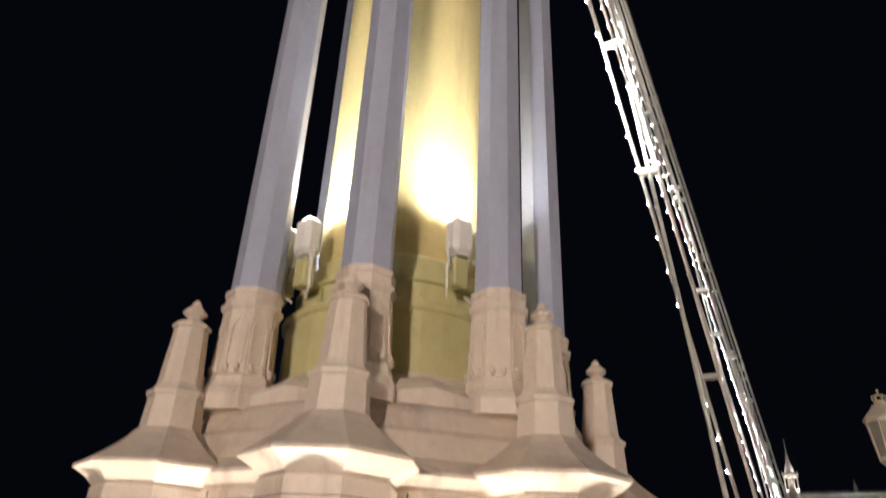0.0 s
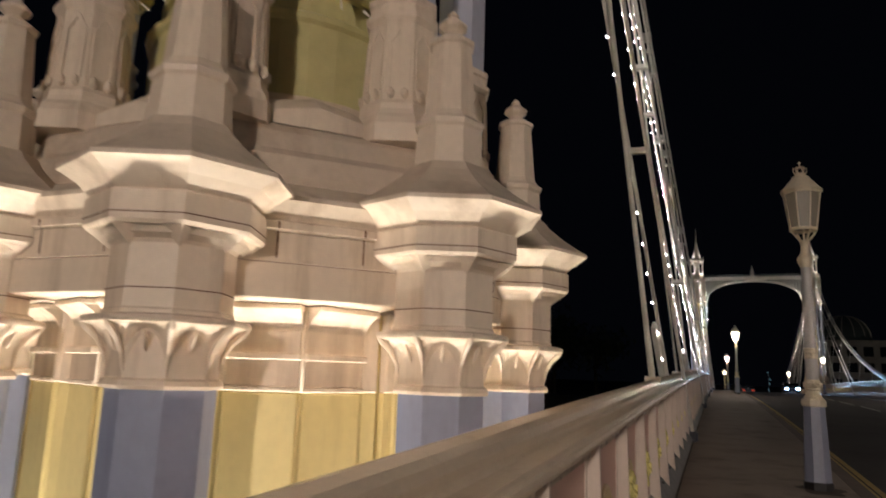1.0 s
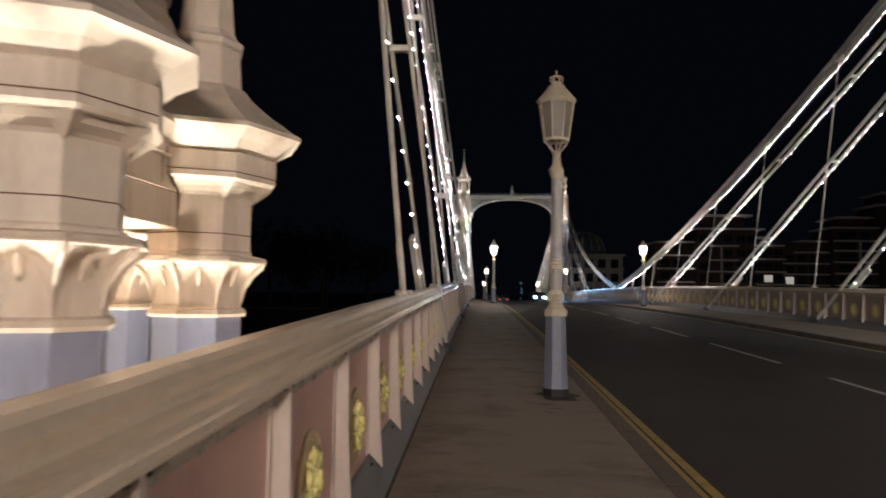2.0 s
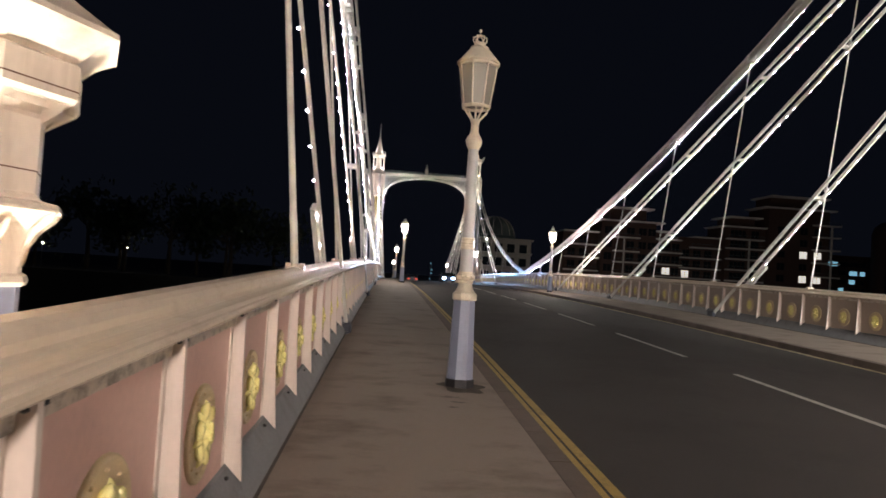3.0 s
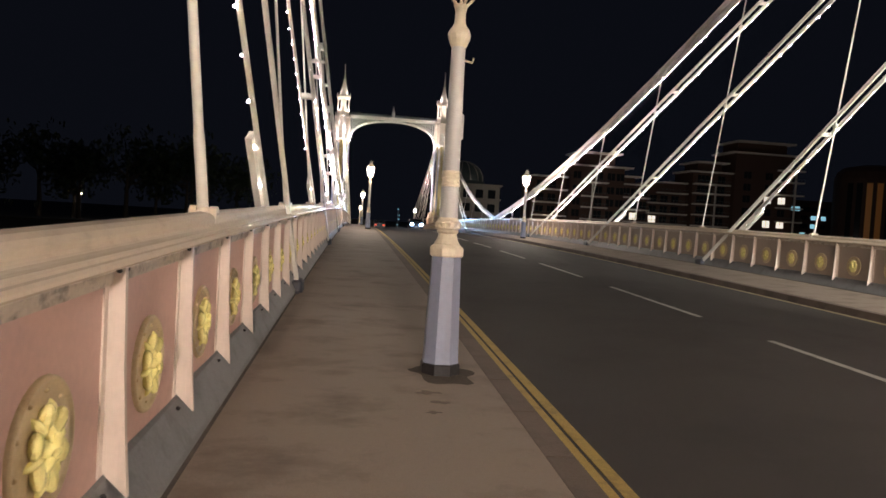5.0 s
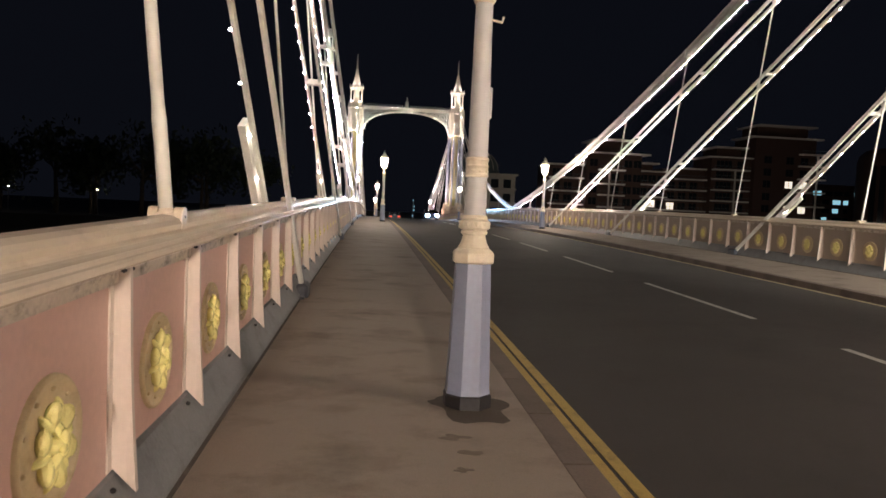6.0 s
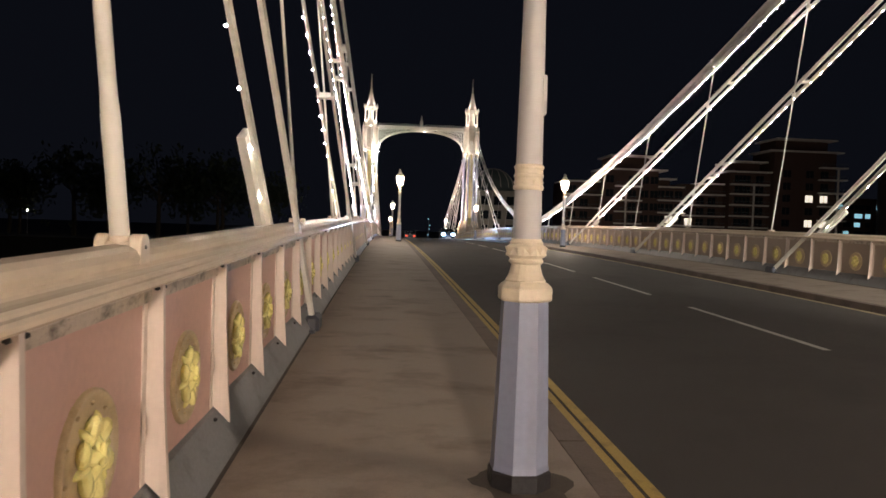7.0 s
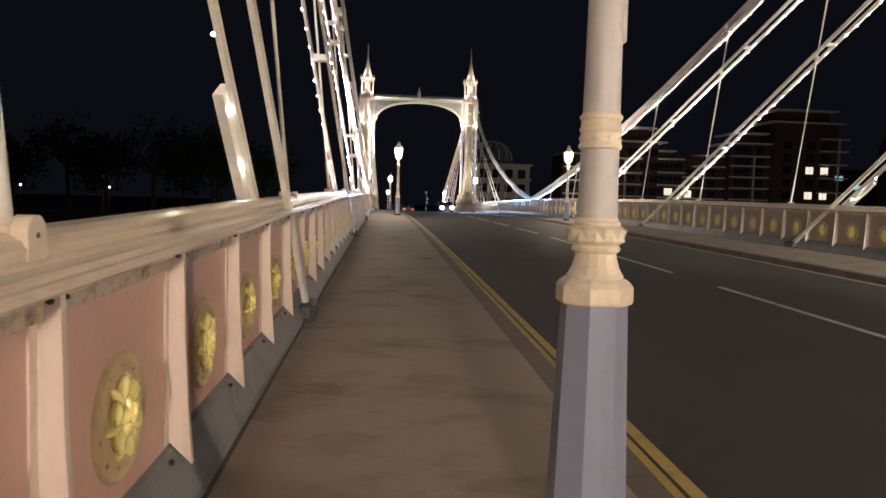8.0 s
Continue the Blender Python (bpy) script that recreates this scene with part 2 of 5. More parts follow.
def rod(bm, pts, r, n=8, mat=0):
    """A round bar through points."""
    pts = [Vector(p) for p in pts]
    rings = []
    for i, p in enumerate(pts):
        d = (pts[min(i + 1, len(pts) - 1)] - pts[max(i - 1, 0)]).normalized()
        side = d.cross(Vector((0.3, 0.95, 0.1)))
        side.normalize()
        up = side.cross(d)
        rr = r[i] if isinstance(r, (list, tuple)) else r
        rings.append([bm.verts.new(p + (side * math.cos(2 * math.pi * k / n) + up * math.sin(2 * math.pi * k / n)) * rr) for k in range(n)])
    for a, b in zip(rings, rings[1:]):
        for k in range(n):
            bm.faces.new((a[k], a[(k + 1) % n], b[(k + 1) % n], b[k])).material_index = mat
    bm.faces.new(rings[0][::-1])
    bm.faces.new(rings[-1])


ICO = None


def ball(bm, c, r, mat=0, squash=(1, 1, 1), turn=None):
    """A small ball of 20 faces."""
    global ICO
    if ICO is None:
        t = bmesh.new()
        bmesh.ops.create_icosphere(t, subdivisions=1, radius=1)
        t.verts.index_update()
        ICO = ([v.co.copy() for v in t.verts], [[v.index for v in f.verts] for f in t.faces])
        t.free()
    c = Vector(c)
    vs = []
    for p in ICO[0]:
        q = Vector((p.x * squash[0] * r, p.y * squash[1] * r, p.z * squash[2] * r))
        vs.append(bm.verts.new(c + (turn @ q if turn else q)))
    for f in ICO[1]:
        bm.faces.new([vs[i] for i in f]).material_index = mat


def strip(bm, profile, ys, close=False, xs=1, x0=0.0, mats=None):
    """A moulding of that section (x, z) run along the bridge through the stations ys."""
    rows = [[bm.verts.new((x0 + xs * x, y, deck(y) + z)) for x, z in profile] for y in ys]
    m = len(profile)
    for a, b in zip(rows, rows[1:]):
        for k in range(m if close else m - 1):
            f = bm.faces.new((a[k], a[(k + 1) % m], b[(k + 1) % m], b[k]))
            if mats:
                f.material_index = mats[k]
    if close:
        bm.faces.new(rows[0])
        bm.faces.new(rows[-1][::-1])
    return bm


def stations(a, b, step):
    n = max(1, round((b - a) / step))
    return [a + (b - a) * k / n for k in range(n + 1)]


# ---------------------------------------------------------------- deck, road, river
Y0, Y1 = -30.0, 190.0
YS = stations(Y0, Y1, 1.5)
bm = bmesh.new()
strip(bm, [(2.50, -0.165), (3.4, -0.13), (4.6, -0.085), (CX - 0.8, -0.05), (CX + 0.8, -0.05), (8.9, -0.085), (10.1, -0.13), (10.65, -0.165), (10.65, -0.6), (2.50, -0.6)], YS, close=True)
tagged(part("road", bm, ROAD), "dark worn asphalt carriageway over the bridge", "road", kind="structure")
for nm, sgn, x0, edge, drop in (("pavement_left", 1, 0.0, 2.304, 0.02), ("pavement_right", -1, 2 * CX, 2.656, 0.02)):
    bm = bmesh.new()
    strip(bm, [(-0.2, 0.0), (0.6, 0.004), (1.4, 0.0), (edge, -drop), (edge, -0.6), (-0.2, -0.6)], YS, close=True, xs=sgn, x0=x0)
    tagged(part(nm, bm, PAVING), "brown-grey asphalt footway with dark damp stains", "pavement", kind="structure")
# deck underside and river
bm = bmesh.new()
strip(bm, [(-0.2, -0.602), (2 * CX + 0.2, -0.602), (2 * CX + 0.2, -1.6), (-0.2, -1.6)], stations(Y0, Y1, 6), close=True)
tagged(part("bridge_deck", bm, PLINTH), "grey steel deck girder under the roadway", "bridge deck", kind="structure")
bm = bmesh.new()
vs = [bm.verts.new((x, y, -9.0)) for x, y in ((-2500, -2500), (2500, -2500), (2500, 2500), (-2500, 2500))]
bm.faces.new(vs)
tagged(part("water", bm, WATER), "dark river water at night", "river", kind="structure")

# road markings
for nm, sgn, x0 in (("a", 1, 0.0), ("b", -1, 2 * CX)):
    for off in ((2.594, 2.716) if sgn > 0 else (3.0,)):
        bm = bmesh.new()
        ys = stations(Y0, Y1, 1.5)
        zz = -0.152 if sgn > 0 else -0.142
        strip(bm, [(off, zz), (off + 0.090, zz), (off + 0.090, zz - 0.01), (off, zz - 0.01)], ys, close=True, xs=sgn, x0=x0)
        tagged(part("yellow_line", bm, YLINE if sgn > 0 else PALELINE), "worn yellow line painted along the kerb" if sgn > 0 else "pale worn yellow line painted along the kerb", "road marking", "kerb lines", "structure")
first = 16.27 - 6 * 5.8
for k in range(26):
    y = first + 5.8 * k
    bm = bmesh.new()
    strip(bm, [(CX - 0.20, -0.046), (CX - 0.10, -0.046), (CX - 0.10, -0.06), (CX - 0.20, -0.06)], stations(y, y + 3.9, 1.0), close=True)
    tagged(part("centre_dash", bm, WLINE), "worn white dash painted along the road's middle", "road marking", "centre line dashes", "structure")

# ---------------------------------------------------------------- tower


def ring_pose(k, r=0.0, z=0.0):
    a = radians(22.5 + 45 * k)
    return Matrix.Translation((r * math.cos(a), r * math.sin(a), z)) @ Matrix.Rotation(a, 4, "Z")


def bay_pose(k, r=0.0, z=0.0):
    a = radians(45 * k)
    return Matrix.Translation((r * math.cos(a), r * math.sin(a), z)) @ Matrix.Rotation(a, 4, "Z")


PIER_R, COL_R = 1.765, 1.335


def build_tower(at):
    """The cast-iron tower: eight piers with cornices and pinnacles, eight columns round a drum, and the turret above.
    Heights are from the level world zero at the tower's axis."""
    tw = thing("bridge_tower", at, "ornate cream, yellow and pale blue cast-iron bridge tower of clustered columns", "bridge tower", "bridge towers")

    # core wall behind the piers
    bm = bmesh.new()
    lathe(bm, [(1.36, -9.0), (1.36, 1.92)], turn=0)
    core = part("core_wall", bm, YELLOW, tw, "yellow painted wall between the piers")
    # pier, built once
    def pier(k):
        m = ring_pose(k, PIER_R)
        bm = bmesh.new()
        lathe(bm, [(0.235, -9.0), (0.235, 1.50), (0.235, 1.52)], turn=0 + 22.5)
        root = part("pier", bm, BLUE, tw, "blue-grey octagonal pier shaft", m)
        bm = bmesh.new()
        lathe(bm, [(0.255, 1.515), (0.262, 1.53), (0.255, 1.55), (0.236, 1.56), (0.236, 1.76)])
        cap = part("capital", bm, CREAM, root, "cream capital with leaf scallops")
        for q in range(8):       # arched scallop on each face, flaring from the corners to the abacus
            bm = bmesh.new()
            mm = Matrix.Rotation(radians(45 * q), 4, "Z")
            rows = []
            for step in range(5):
                f = step / 4
                ap = 0.217 + (0.338 - 0.217) * (1 - math.cos(f * math.pi / 2))
                hw = ap * math.tan(radians(22.5))
                rows.append([bm.verts.new(mm @ Vector((ap, hw * w, (1.742 - 0.150 * abs(w) ** 2.2) + (1.780 - 1.742 + 0.150 * abs(w) ** 2.2) * math.sin(f * math.pi / 2)))) for w in (-1, -0.75, -0.5, -0.25, 0, 0.25, 0.5, 0.75, 1)])
            for ra, rb in zip(rows, rows[1:]):
                for i in range(8):
                    bm.faces.new((ra[i], ra[i + 1], rb[i + 1], rb[i]))
            part("scallop", bm, CREAM, cap)
        bm = bmesh.new()
        lathe(bm, [(0.30, 1.776), (0.362, 1.778), (0.366, 1.790), (0.360, 1.804), (0.30, 1.815)])
        part("abacus", bm, CREAM, cap)
        # leaves on the capital
        for q in range(8):
            a = radians(45 * q)
            bm = bmesh.new()
            mm = Matrix.Rotation(a + radians(22.5), 4, "Z")
            rod(bm, [mm @ Vector(p) for p in ((0.235, 0, 1.585), (0.25, 0, 1.655), (0.285, 0, 1.715), (0.335, 0, 1.76), (0.355, 0, 1.785))], [0.006, 0.010, 0.013, 0.015, 0.010], 6)
            mm = Matrix.Rotation(a, 4, "Z")
            rod(bm, [mm @ Vector(p) for p in ((0.222, 0, 1.665), (0.236, 0, 1.690), (0.250, 0, 1.722), (0.268, 0, 1.748))], [0.004, 0.011, 0.013, 0.006], 5)
            part("leaf", bm, CREAM, root)
        bm = bmesh.new()
        lathe(bm, [(0.285, 1.80), (0.285, 1.83), (0.275, 1.84), (0.275, 2.10), (0.285, 2.115), (0.33, 2.135), (0.345, 2.165)])
        part("impost", bm, CREAM, root)
        for rj, zj in ((0.2765, 1.915), (0.4012, 2.20)):
            bm = bmesh.new()
            lathe(bm, [(rj - 0.02, zj), (rj, zj), (rj, zj + 0.005), (rj - 0.02, zj + 0.005)], cap=False)
            part("joint_line", bm, RUST, root, "thin rusty joint")
        for q in range(8):     # small pointed corbels under the cornice
            bm = bmesh.new()
            mm = Matrix.Rotation(radians(22.5 + 45 * q), 4, "Z")
            v = [bm.verts.new(mm @ Vector(p)) for p in ((0.275, 0, 2.085), (0.31, 0.075, 2.16), (0.31, -0.075, 2.16), (0.39, 0, 2.163))]
            for f in ((0, 1, 3), (0, 3, 2), (1, 2, 3), (0, 2, 1)):
                bm.faces.new([v[i] for i in f])
            part("corbel", bm, CREAM, root)
        bm = bmesh.new()
        lathe(bm, [(0.385, 2.16), (0.40, 2.175), (0.40, 2.29), (0.385, 2.30), (0.395, 2.31), (0.445, 2.355), (0.515, 2.395), (0.53, 2.40), (0.53, 2.42), (0.51, 2.43)])
        part("cornice", bm, CREAM, root)
        bm = bmesh.new()
        lathe(bm, [(0.51, 2.428), (0.37, 2.52), (0.26, 2.61), (0.22, 2.66)])
        part("cornice_roof", bm, LEAD, root, "sloping cream cornice roof with dirt stains")
        bm = bmesh.new()
        lathe(bm, [(0.225, 2.60), (0.225, 2.64), (0.20, 2.66), (0.185, 2.86), (0.20, 2.875), (0.205, 2.90), (0.18, 2.915), (0.165, 2.93), (0.15, 2.96),
                   (0.118, 3.34), (0.135, 3.352), (0.135, 3.372), (0.09, 3.40), (0.05, 3.415), (0.045, 3.43), (0.085, 3.46), (0.088, 3.475), (0.05, 3.51), (0.03, 3.525), (0.035, 3.54), (0.012, 3.565)], cap=True)
        part("pinnacle", bm, CREAM, root, "cream tapering pinnacle with a knob finial")
    for k in range(8):
        pier(k)

    # bays: entablature, soffit, panels
    for k in range(8):
        m = bay_pose(k)
        half = 0.455
        bm = bmesh.new()
        box(bm, (1.25, -half, 1.93), (1.625, half, 2.245), bevel=0.006)
        ent = part("entablature", bm, CREAM, tw, "", m)
        bm = bmesh.new()
        sec = [(1.625, 2.245), (1.645, 2.255), (1.645, 2.29), (1.625, 2.30), (1.635, 2.32), (1.695, 2.385), (1.695, 2.41), (1.3, 2.60), (1.3, 2.245)]
        rows = [[bm.verts.new((x, y, z)) for x, z in sec] for y in (-half, half)]
        for q in range(len(sec)):
            bm.faces.new((rows[0][q], rows[0][(q + 1) % len(sec)], rows[1][(q + 1) % len(sec)], rows[1][q]))
        bm.faces.new(rows[0]); bm.faces.new(rows[1][::-1])
        part("bay_cornice", bm, CREAM, ent)
        for s in (-1, 1):       # bolted lugs with rust
            bm = bmesh.new()
            box(bm, (1.625, s * 0.22 - 0.004, 2.118), (1.627, s * 0.22 + 0.004, 2.245))
            box(bm, (1.64, s * 0.22 - 0.005, 2.256), (1.647, s * 0.22 + 0.005, 2.289))
            part("rust_streak", bm, RUST, ent)
        bm = bmesh.new()
        box(bm, (1.625, -half, 2.10), (1.638, half, 2.118))
        part("bead", bm, CREAM, ent)
        bm = bmesh.new()
        box(bm, (1.62, -half, 2.096), (1.6265, half, 2.0995))
        part("joint_line", bm, RUST, ent)
        # upper cream panels and lower yellow panels, two leaves each, with a half-round joint
        for s in (-1, 1):
            a0, a1 = (0.012, 0.405) if s > 0 else (-0.405, -0.012)
            leaf = Matrix.Translation((1.38, 0, 0)) @ Matrix.Rotation(radians(22.5 * s), 4, "Z")
            bm = bmesh.new()
            box(bm, (-0.08, a0, 1.52), (0.0, a1, 1.86), leaf, bevel=0.01)
            part("upper_panel", bm, CREAM, ent)
            for z0, z1, out in ((1.655, 1.69, 0.035), (1.50, 1.525, 0.014), (1.895, 1.925, 0.12)):
                bm = bmesh.new()
                box(bm, (-0.08, a0 - 0.005, z0), (out, a1 + 0.005, z1), leaf, bevel=0.006)
                part("panel_moulding", bm, CREAM, ent)
            bm = bmesh.new()     # splayed head under the soffit
            sec = [(-0.06, 1.80), (0.004, 1.80), (0.012, 1.82), (0.045, 1.86), (0.105, 1.897), (-0.06, 1.897)]
            rows = [[bm.verts.new(leaf @ Vector((x, y, z))) for x, z in sec] for y in (a0, a1)]
            for q in range(len(sec)):
                bm.faces.new((rows[0][q], rows[0][(q + 1) % len(sec)], rows[1][(q + 1) % len(sec)], rows[1][q]))
            bm.faces.new(rows[0]); bm.faces.new(rows[1][::-1])
            part("splay", bm, CREAM, ent)
            bm = bmesh.new()
            box(bm, (-0.08, a0, -8.5), (-0.005, a1, 1.50), leaf, bevel=0.01)
            part("lower_panel", bm, YELLOW, ent, "yellow painted panel")
            bm = bmesh.new()
            b0 = 0.355 if s > 0 else -0.465
            box(bm, (1.12, b0, -8.5), (1.20, b0 + 0.11, 1.50))
            part("pilaster", bm, YELLOW, ent)
            bm = bmesh.new()
            box(bm, (1.12, b0, 1.50), (1.215, b0 + 0.11, 1.93), bevel=0.008)
            part("pilaster_head", bm, CREAM, ent)
        bm = bmesh.new()
        rod(bm, [(1.372, 0, -8.5), (1.372, 0, 1.50)], 0.011, 8)
        part("joint_bead", bm, YELLOW, ent, smooth=True)
        bm = bmesh.new()
        rod(bm, [(1.374, 0, 1.50), (1.374, 0, 1.91)], 0.012, 8)
        part("joint_bead", bm, CREAM, ent, smooth=True)

    # stepped podium above the cornices
    bm = bmesh.new()
    lathe(bm, [(1.62, 2.42), (1.58, 2.50), (1.60, 2.56), (1.60, 2.66), (1.56, 2.70), (1.53, 2.80), (1.50, 2.84), (1.46, 2.86), (0.6, 2.90)], turn=22.5)
    part("podium", bm, LEAD, tw, "stepped cream podium with dirt in the joints")
    bm = bmesh.new()
    lathe(bm, [(1.18, 2.85), (1.18, 2.98), (1.14, 3.02), (1.05, 3.06), (1.0, 3.12), (0.97, 3.18)], n=24, turn=0)
    part("drum_base", bm, CREAM, tw)
    for k in range(8):   # scrolled blocks between the pedestals
        bm = bmesh.new()
        m = bay_pose(k)
        sec = [(0.95, 2.86), (1.36, 2.86), (1.36, 2.98), (1.26, 3.05), (1.16, 3.10), (0.95, 3.16)]
        rows = [[bm.verts.new((x, y, z - 0.05 * abs(y) / 0.26 * (z > 2.9))) for x, z in sec] for y in (-0.26, 0.0, 0.26)]
        for a, b in zip(rows, rows[1:]):
            for q in range(len(sec)):
                bm.faces.new((a[q], a[(q + 1) % len(sec)], b[(q + 1) % len(sec)], b[q]))
        bm.faces.new(rows[0]); bm.faces.new(rows[-1][::-1])
        part("scroll_block", bm, CREAM, tw, "", m)
    bm = bmesh.new()
    lathe(bm, [(0.93, 3.10), (0.93, 3.66), (0.96, 3.68), (0.97, 3.71), (0.94, 3.73), (0.87, 3.75), (0.85, 3.78), (0.85, 3.92), (0.88, 3.93), (0.88, 3.96), (0.82, 3.99), (0.80, 4.15), (0.74, 4.2)], n=32, turn=0)
    part("drum", bm, OLIVE, tw, "olive-yellow painted drum inside the columns", smooth=False)
    bm = bmesh.new()
    lathe(bm, [(0.73, 4.15), (0.73, 15.2)], n=48, turn=0)
    part("core_shaft", bm, YELLOW, tw, "pale yellow round shaft inside the columns", smooth=True)
    # columns
    for k in range(8):
        m = ring_pose(k, COL_R)
        bm = bmesh.new()
        lathe(bm, [(0.188, 3.68), (0.18, 9.2), (0.2, 9.22), (0.2, 9.32), (0.178, 9.34), (0.165, 15.1)])
        col = part("column", bm, LILAC, tw, "pale blue-grey octagonal column", m)
        bm = bmesh.new()
        lathe(bm, [(0.30, 2.83), (0.30, 2.93), (0.28, 2.97), (0.255, 3.0), (0.245, 3.03), (0.245, 3.06), (0.225, 3.09), (0.210, 3.55), (0.222, 3.565), (0.236, 3.585), (0.236, 3.61),
                   (0.212, 3.62), (0.21, 3.67), (0.222, 3.685), (0.222, 3.72), (0.185, 3.74)])
        ped = part("pedestal", bm, CREAM, col, "cream column pedestal with lancet panels")
        for q in range(8):
            a = Matrix.Rotation(radians(45 * q), 4, "Z")
            bm = bmesh.new()
            # raised lancet frame on each face
            for s in (-1, 1):
                beam(bm, a @ Vector((0.208, 0.055 * s, 3.14)), a @ Vector((0.197, 0.055 * s, 3.43)), 0.02, 0.02)
                beam(bm, a @ Vector((0.197, 0.055 * s, 3.43)), a @ Vector((0.194, 0.0, 3.52)), 0.02, 0.02)
                ball(bm, a @ Vector((0.222, 0.04 * s, 3.12)), 0.03, squash=(0.7, 1, 1.3))
            part("lancet", bm, CREAM, col)
        bm = bmesh.new()
        lathe(bm, [(0.155, 14.6), (0.19, 14.65), (0.17, 14.75), (0.18, 15.0), (0.24, 15.15), (0.24, 15.22)])
        part("column_capital", bm, CREAM, col)
    # ring plates tie the columns at two levels
    bm = bmesh.new()
    lathe(bm, [(1.45, 15.2), (1.6, 15.3), (1.6, 15.5), (1.45, 15.55), (1.38, 15.6), (1.38, 18.9), (1.48, 19.0), (1.56, 19.1), (1.56, 19.25), (1.2, 19.4)], turn=22.5)
    top = part("tower_head", bm, CREAM, tw, "cream panelled tower head")
    for k in range(8):
        m = ring_pose(k, 1.4)
        bm = bmesh.new()
        lathe(bm, [(0.13, 15.55), (0.13, 18.9), (0.17, 19.0), (0.17, 19.15)])
        part("buttress", bm, CREAM, top, "", m)
        bm = bmesh.new()
        lathe(bm, [(0.09, 19.2), (0.09, 19.5), (0.11, 19.55), (0.04, 19.8), (0.05, 19.85), (0.01, 19.95)])
        part("small_pinnacle", bm, CREAM, top, "", m)
        m = bay_pose(k, 1.275)
        bm = bmesh.new()
        for z0, z1 in ((15.8, 16.9), (17.3, 18.6)):
            beam(bm, (0.03, -0.3, z0), (0.03, -0.3, z1), 0.05, 0.05)
            beam(bm, (0.03, 0.3, z0), (0.03, 0.3, z1), 0.05, 0.05)
            beam(bm, (0.03, -0.3, z1), (0.03, 0.3, z1), 0.05, 0.05)
            beam(bm, (0.03, -0.3, z0), (0.03, 0.3, z0), 0.05, 0.05)
        part("panel_frame", bm, CREAM, top, "", m)
    # open lantern turret and spire
    bm = bmesh.new()
    lathe(bm, [(1.2, 19.3), (1.15, 20.1), (1.22, 20.15), (1.22, 20.25), (0.7, 20.3)], turn=22.5)
    tur = part("turret", bm, CREAM, tw, "cream open turret under a slender spire")
    bm = bmesh.new()
    lathe(bm, [(0.55, 20.2), (0.55, 22.3)], turn=22.5)
    part("turret_core", bm, CREAM, tur)
    for k in range(8):
        m = ring_pose(k, 1.06)
        bm = bmesh.new()
        lathe(bm, [(0.12, 20.2), (0.09, 20.35), (0.09, 21.9), (0.14, 22.1), (0.14, 22.25)])
        part("turret_post", bm, CREAM, tur, "", m)
        bm = bmesh.new()
        lathe(bm, [(0.06, 22.75), (0.06, 22.95), (0.02, 23.2)])
        part("turret_finial", bm, CREAM, tur, "", ring_pose(k, 1.25))
    bm = bmesh.new()
    lathe(bm, [(1.12, 22.2), (1.22, 22.35), (1.4, 22.55), (1.4, 22.75), (1.15, 22.8)], turn=22.5)
    part("turret_cornice", bm, CREAM, tur)
    bm = bmesh.new()
    lathe(bm, [(0.95, 22.75), (0.82, 23.1), (0.42, 24.4), (0.2, 25.4), (0.26, 25.45), (0.26, 25.55), (0.1, 25.7), (0.05, 28.2)], turn=22.5)
    part("spire", bm, CREAM, tur)
    return tw


def floodlight(at_pose, label):
    fl = thing("floodlight", at_pose, label, "floodlight", "tower floodlights")
    bm = bmesh.new()
    box(bm, (-0.09, -0.095, 0.12), (0.09, 0.095, 0.44), bevel=0.04)
    part("housing", bm, WHITE, fl, "white rounded lamp housing")
    bm = bmesh.new()
    box(bm, (-0.05, -0.05, 0.441), (0.05, 0.05, 0.446))
    part("lens", bm, FLOODGLASS, fl, "glowing glass lens")
    bm = bmesh.new()
    box(bm, (-0.06, -0.07, -0.14), (0.05, 0.07, 0.10), bevel=0.015)
    part("gear_box", bm, OLIVE, fl, "olive control gear box")
    bm = bmesh.new()
    for s in (-1, 1):
        rod(bm, [(0.0, 0.09 * s, 0.22), (0.0, 0.105 * s, 0.12), (0.0, 0.08 * s, 0.02), (0.0, 0.06 * s, -0.02)], 0.010, 6)
    part("bracket", bm, WHITE, fl)
    bm = bmesh.new()
    rod(bm, [(0.03, 0.07, 0.08), (0.07, 0.15, 0.10), (0.08, 0.19, 0.0), (0.07, 0.19, -0.18), (0.04, 0.13, -0.26), (0.0, 0.06, -0.20)], 0.011, 6)
    rod(bm, [(0.03, -0.07, 0.06), (0.06, -0.13, 0.08), (0.07, -0.155, -0.05), (0.06, -0.14, -0.2), (0.0, -0.1, -0.24)], 0.009, 6)
    part("cable", bm, WHITE, fl, "looped pale supply cable")
    return fl


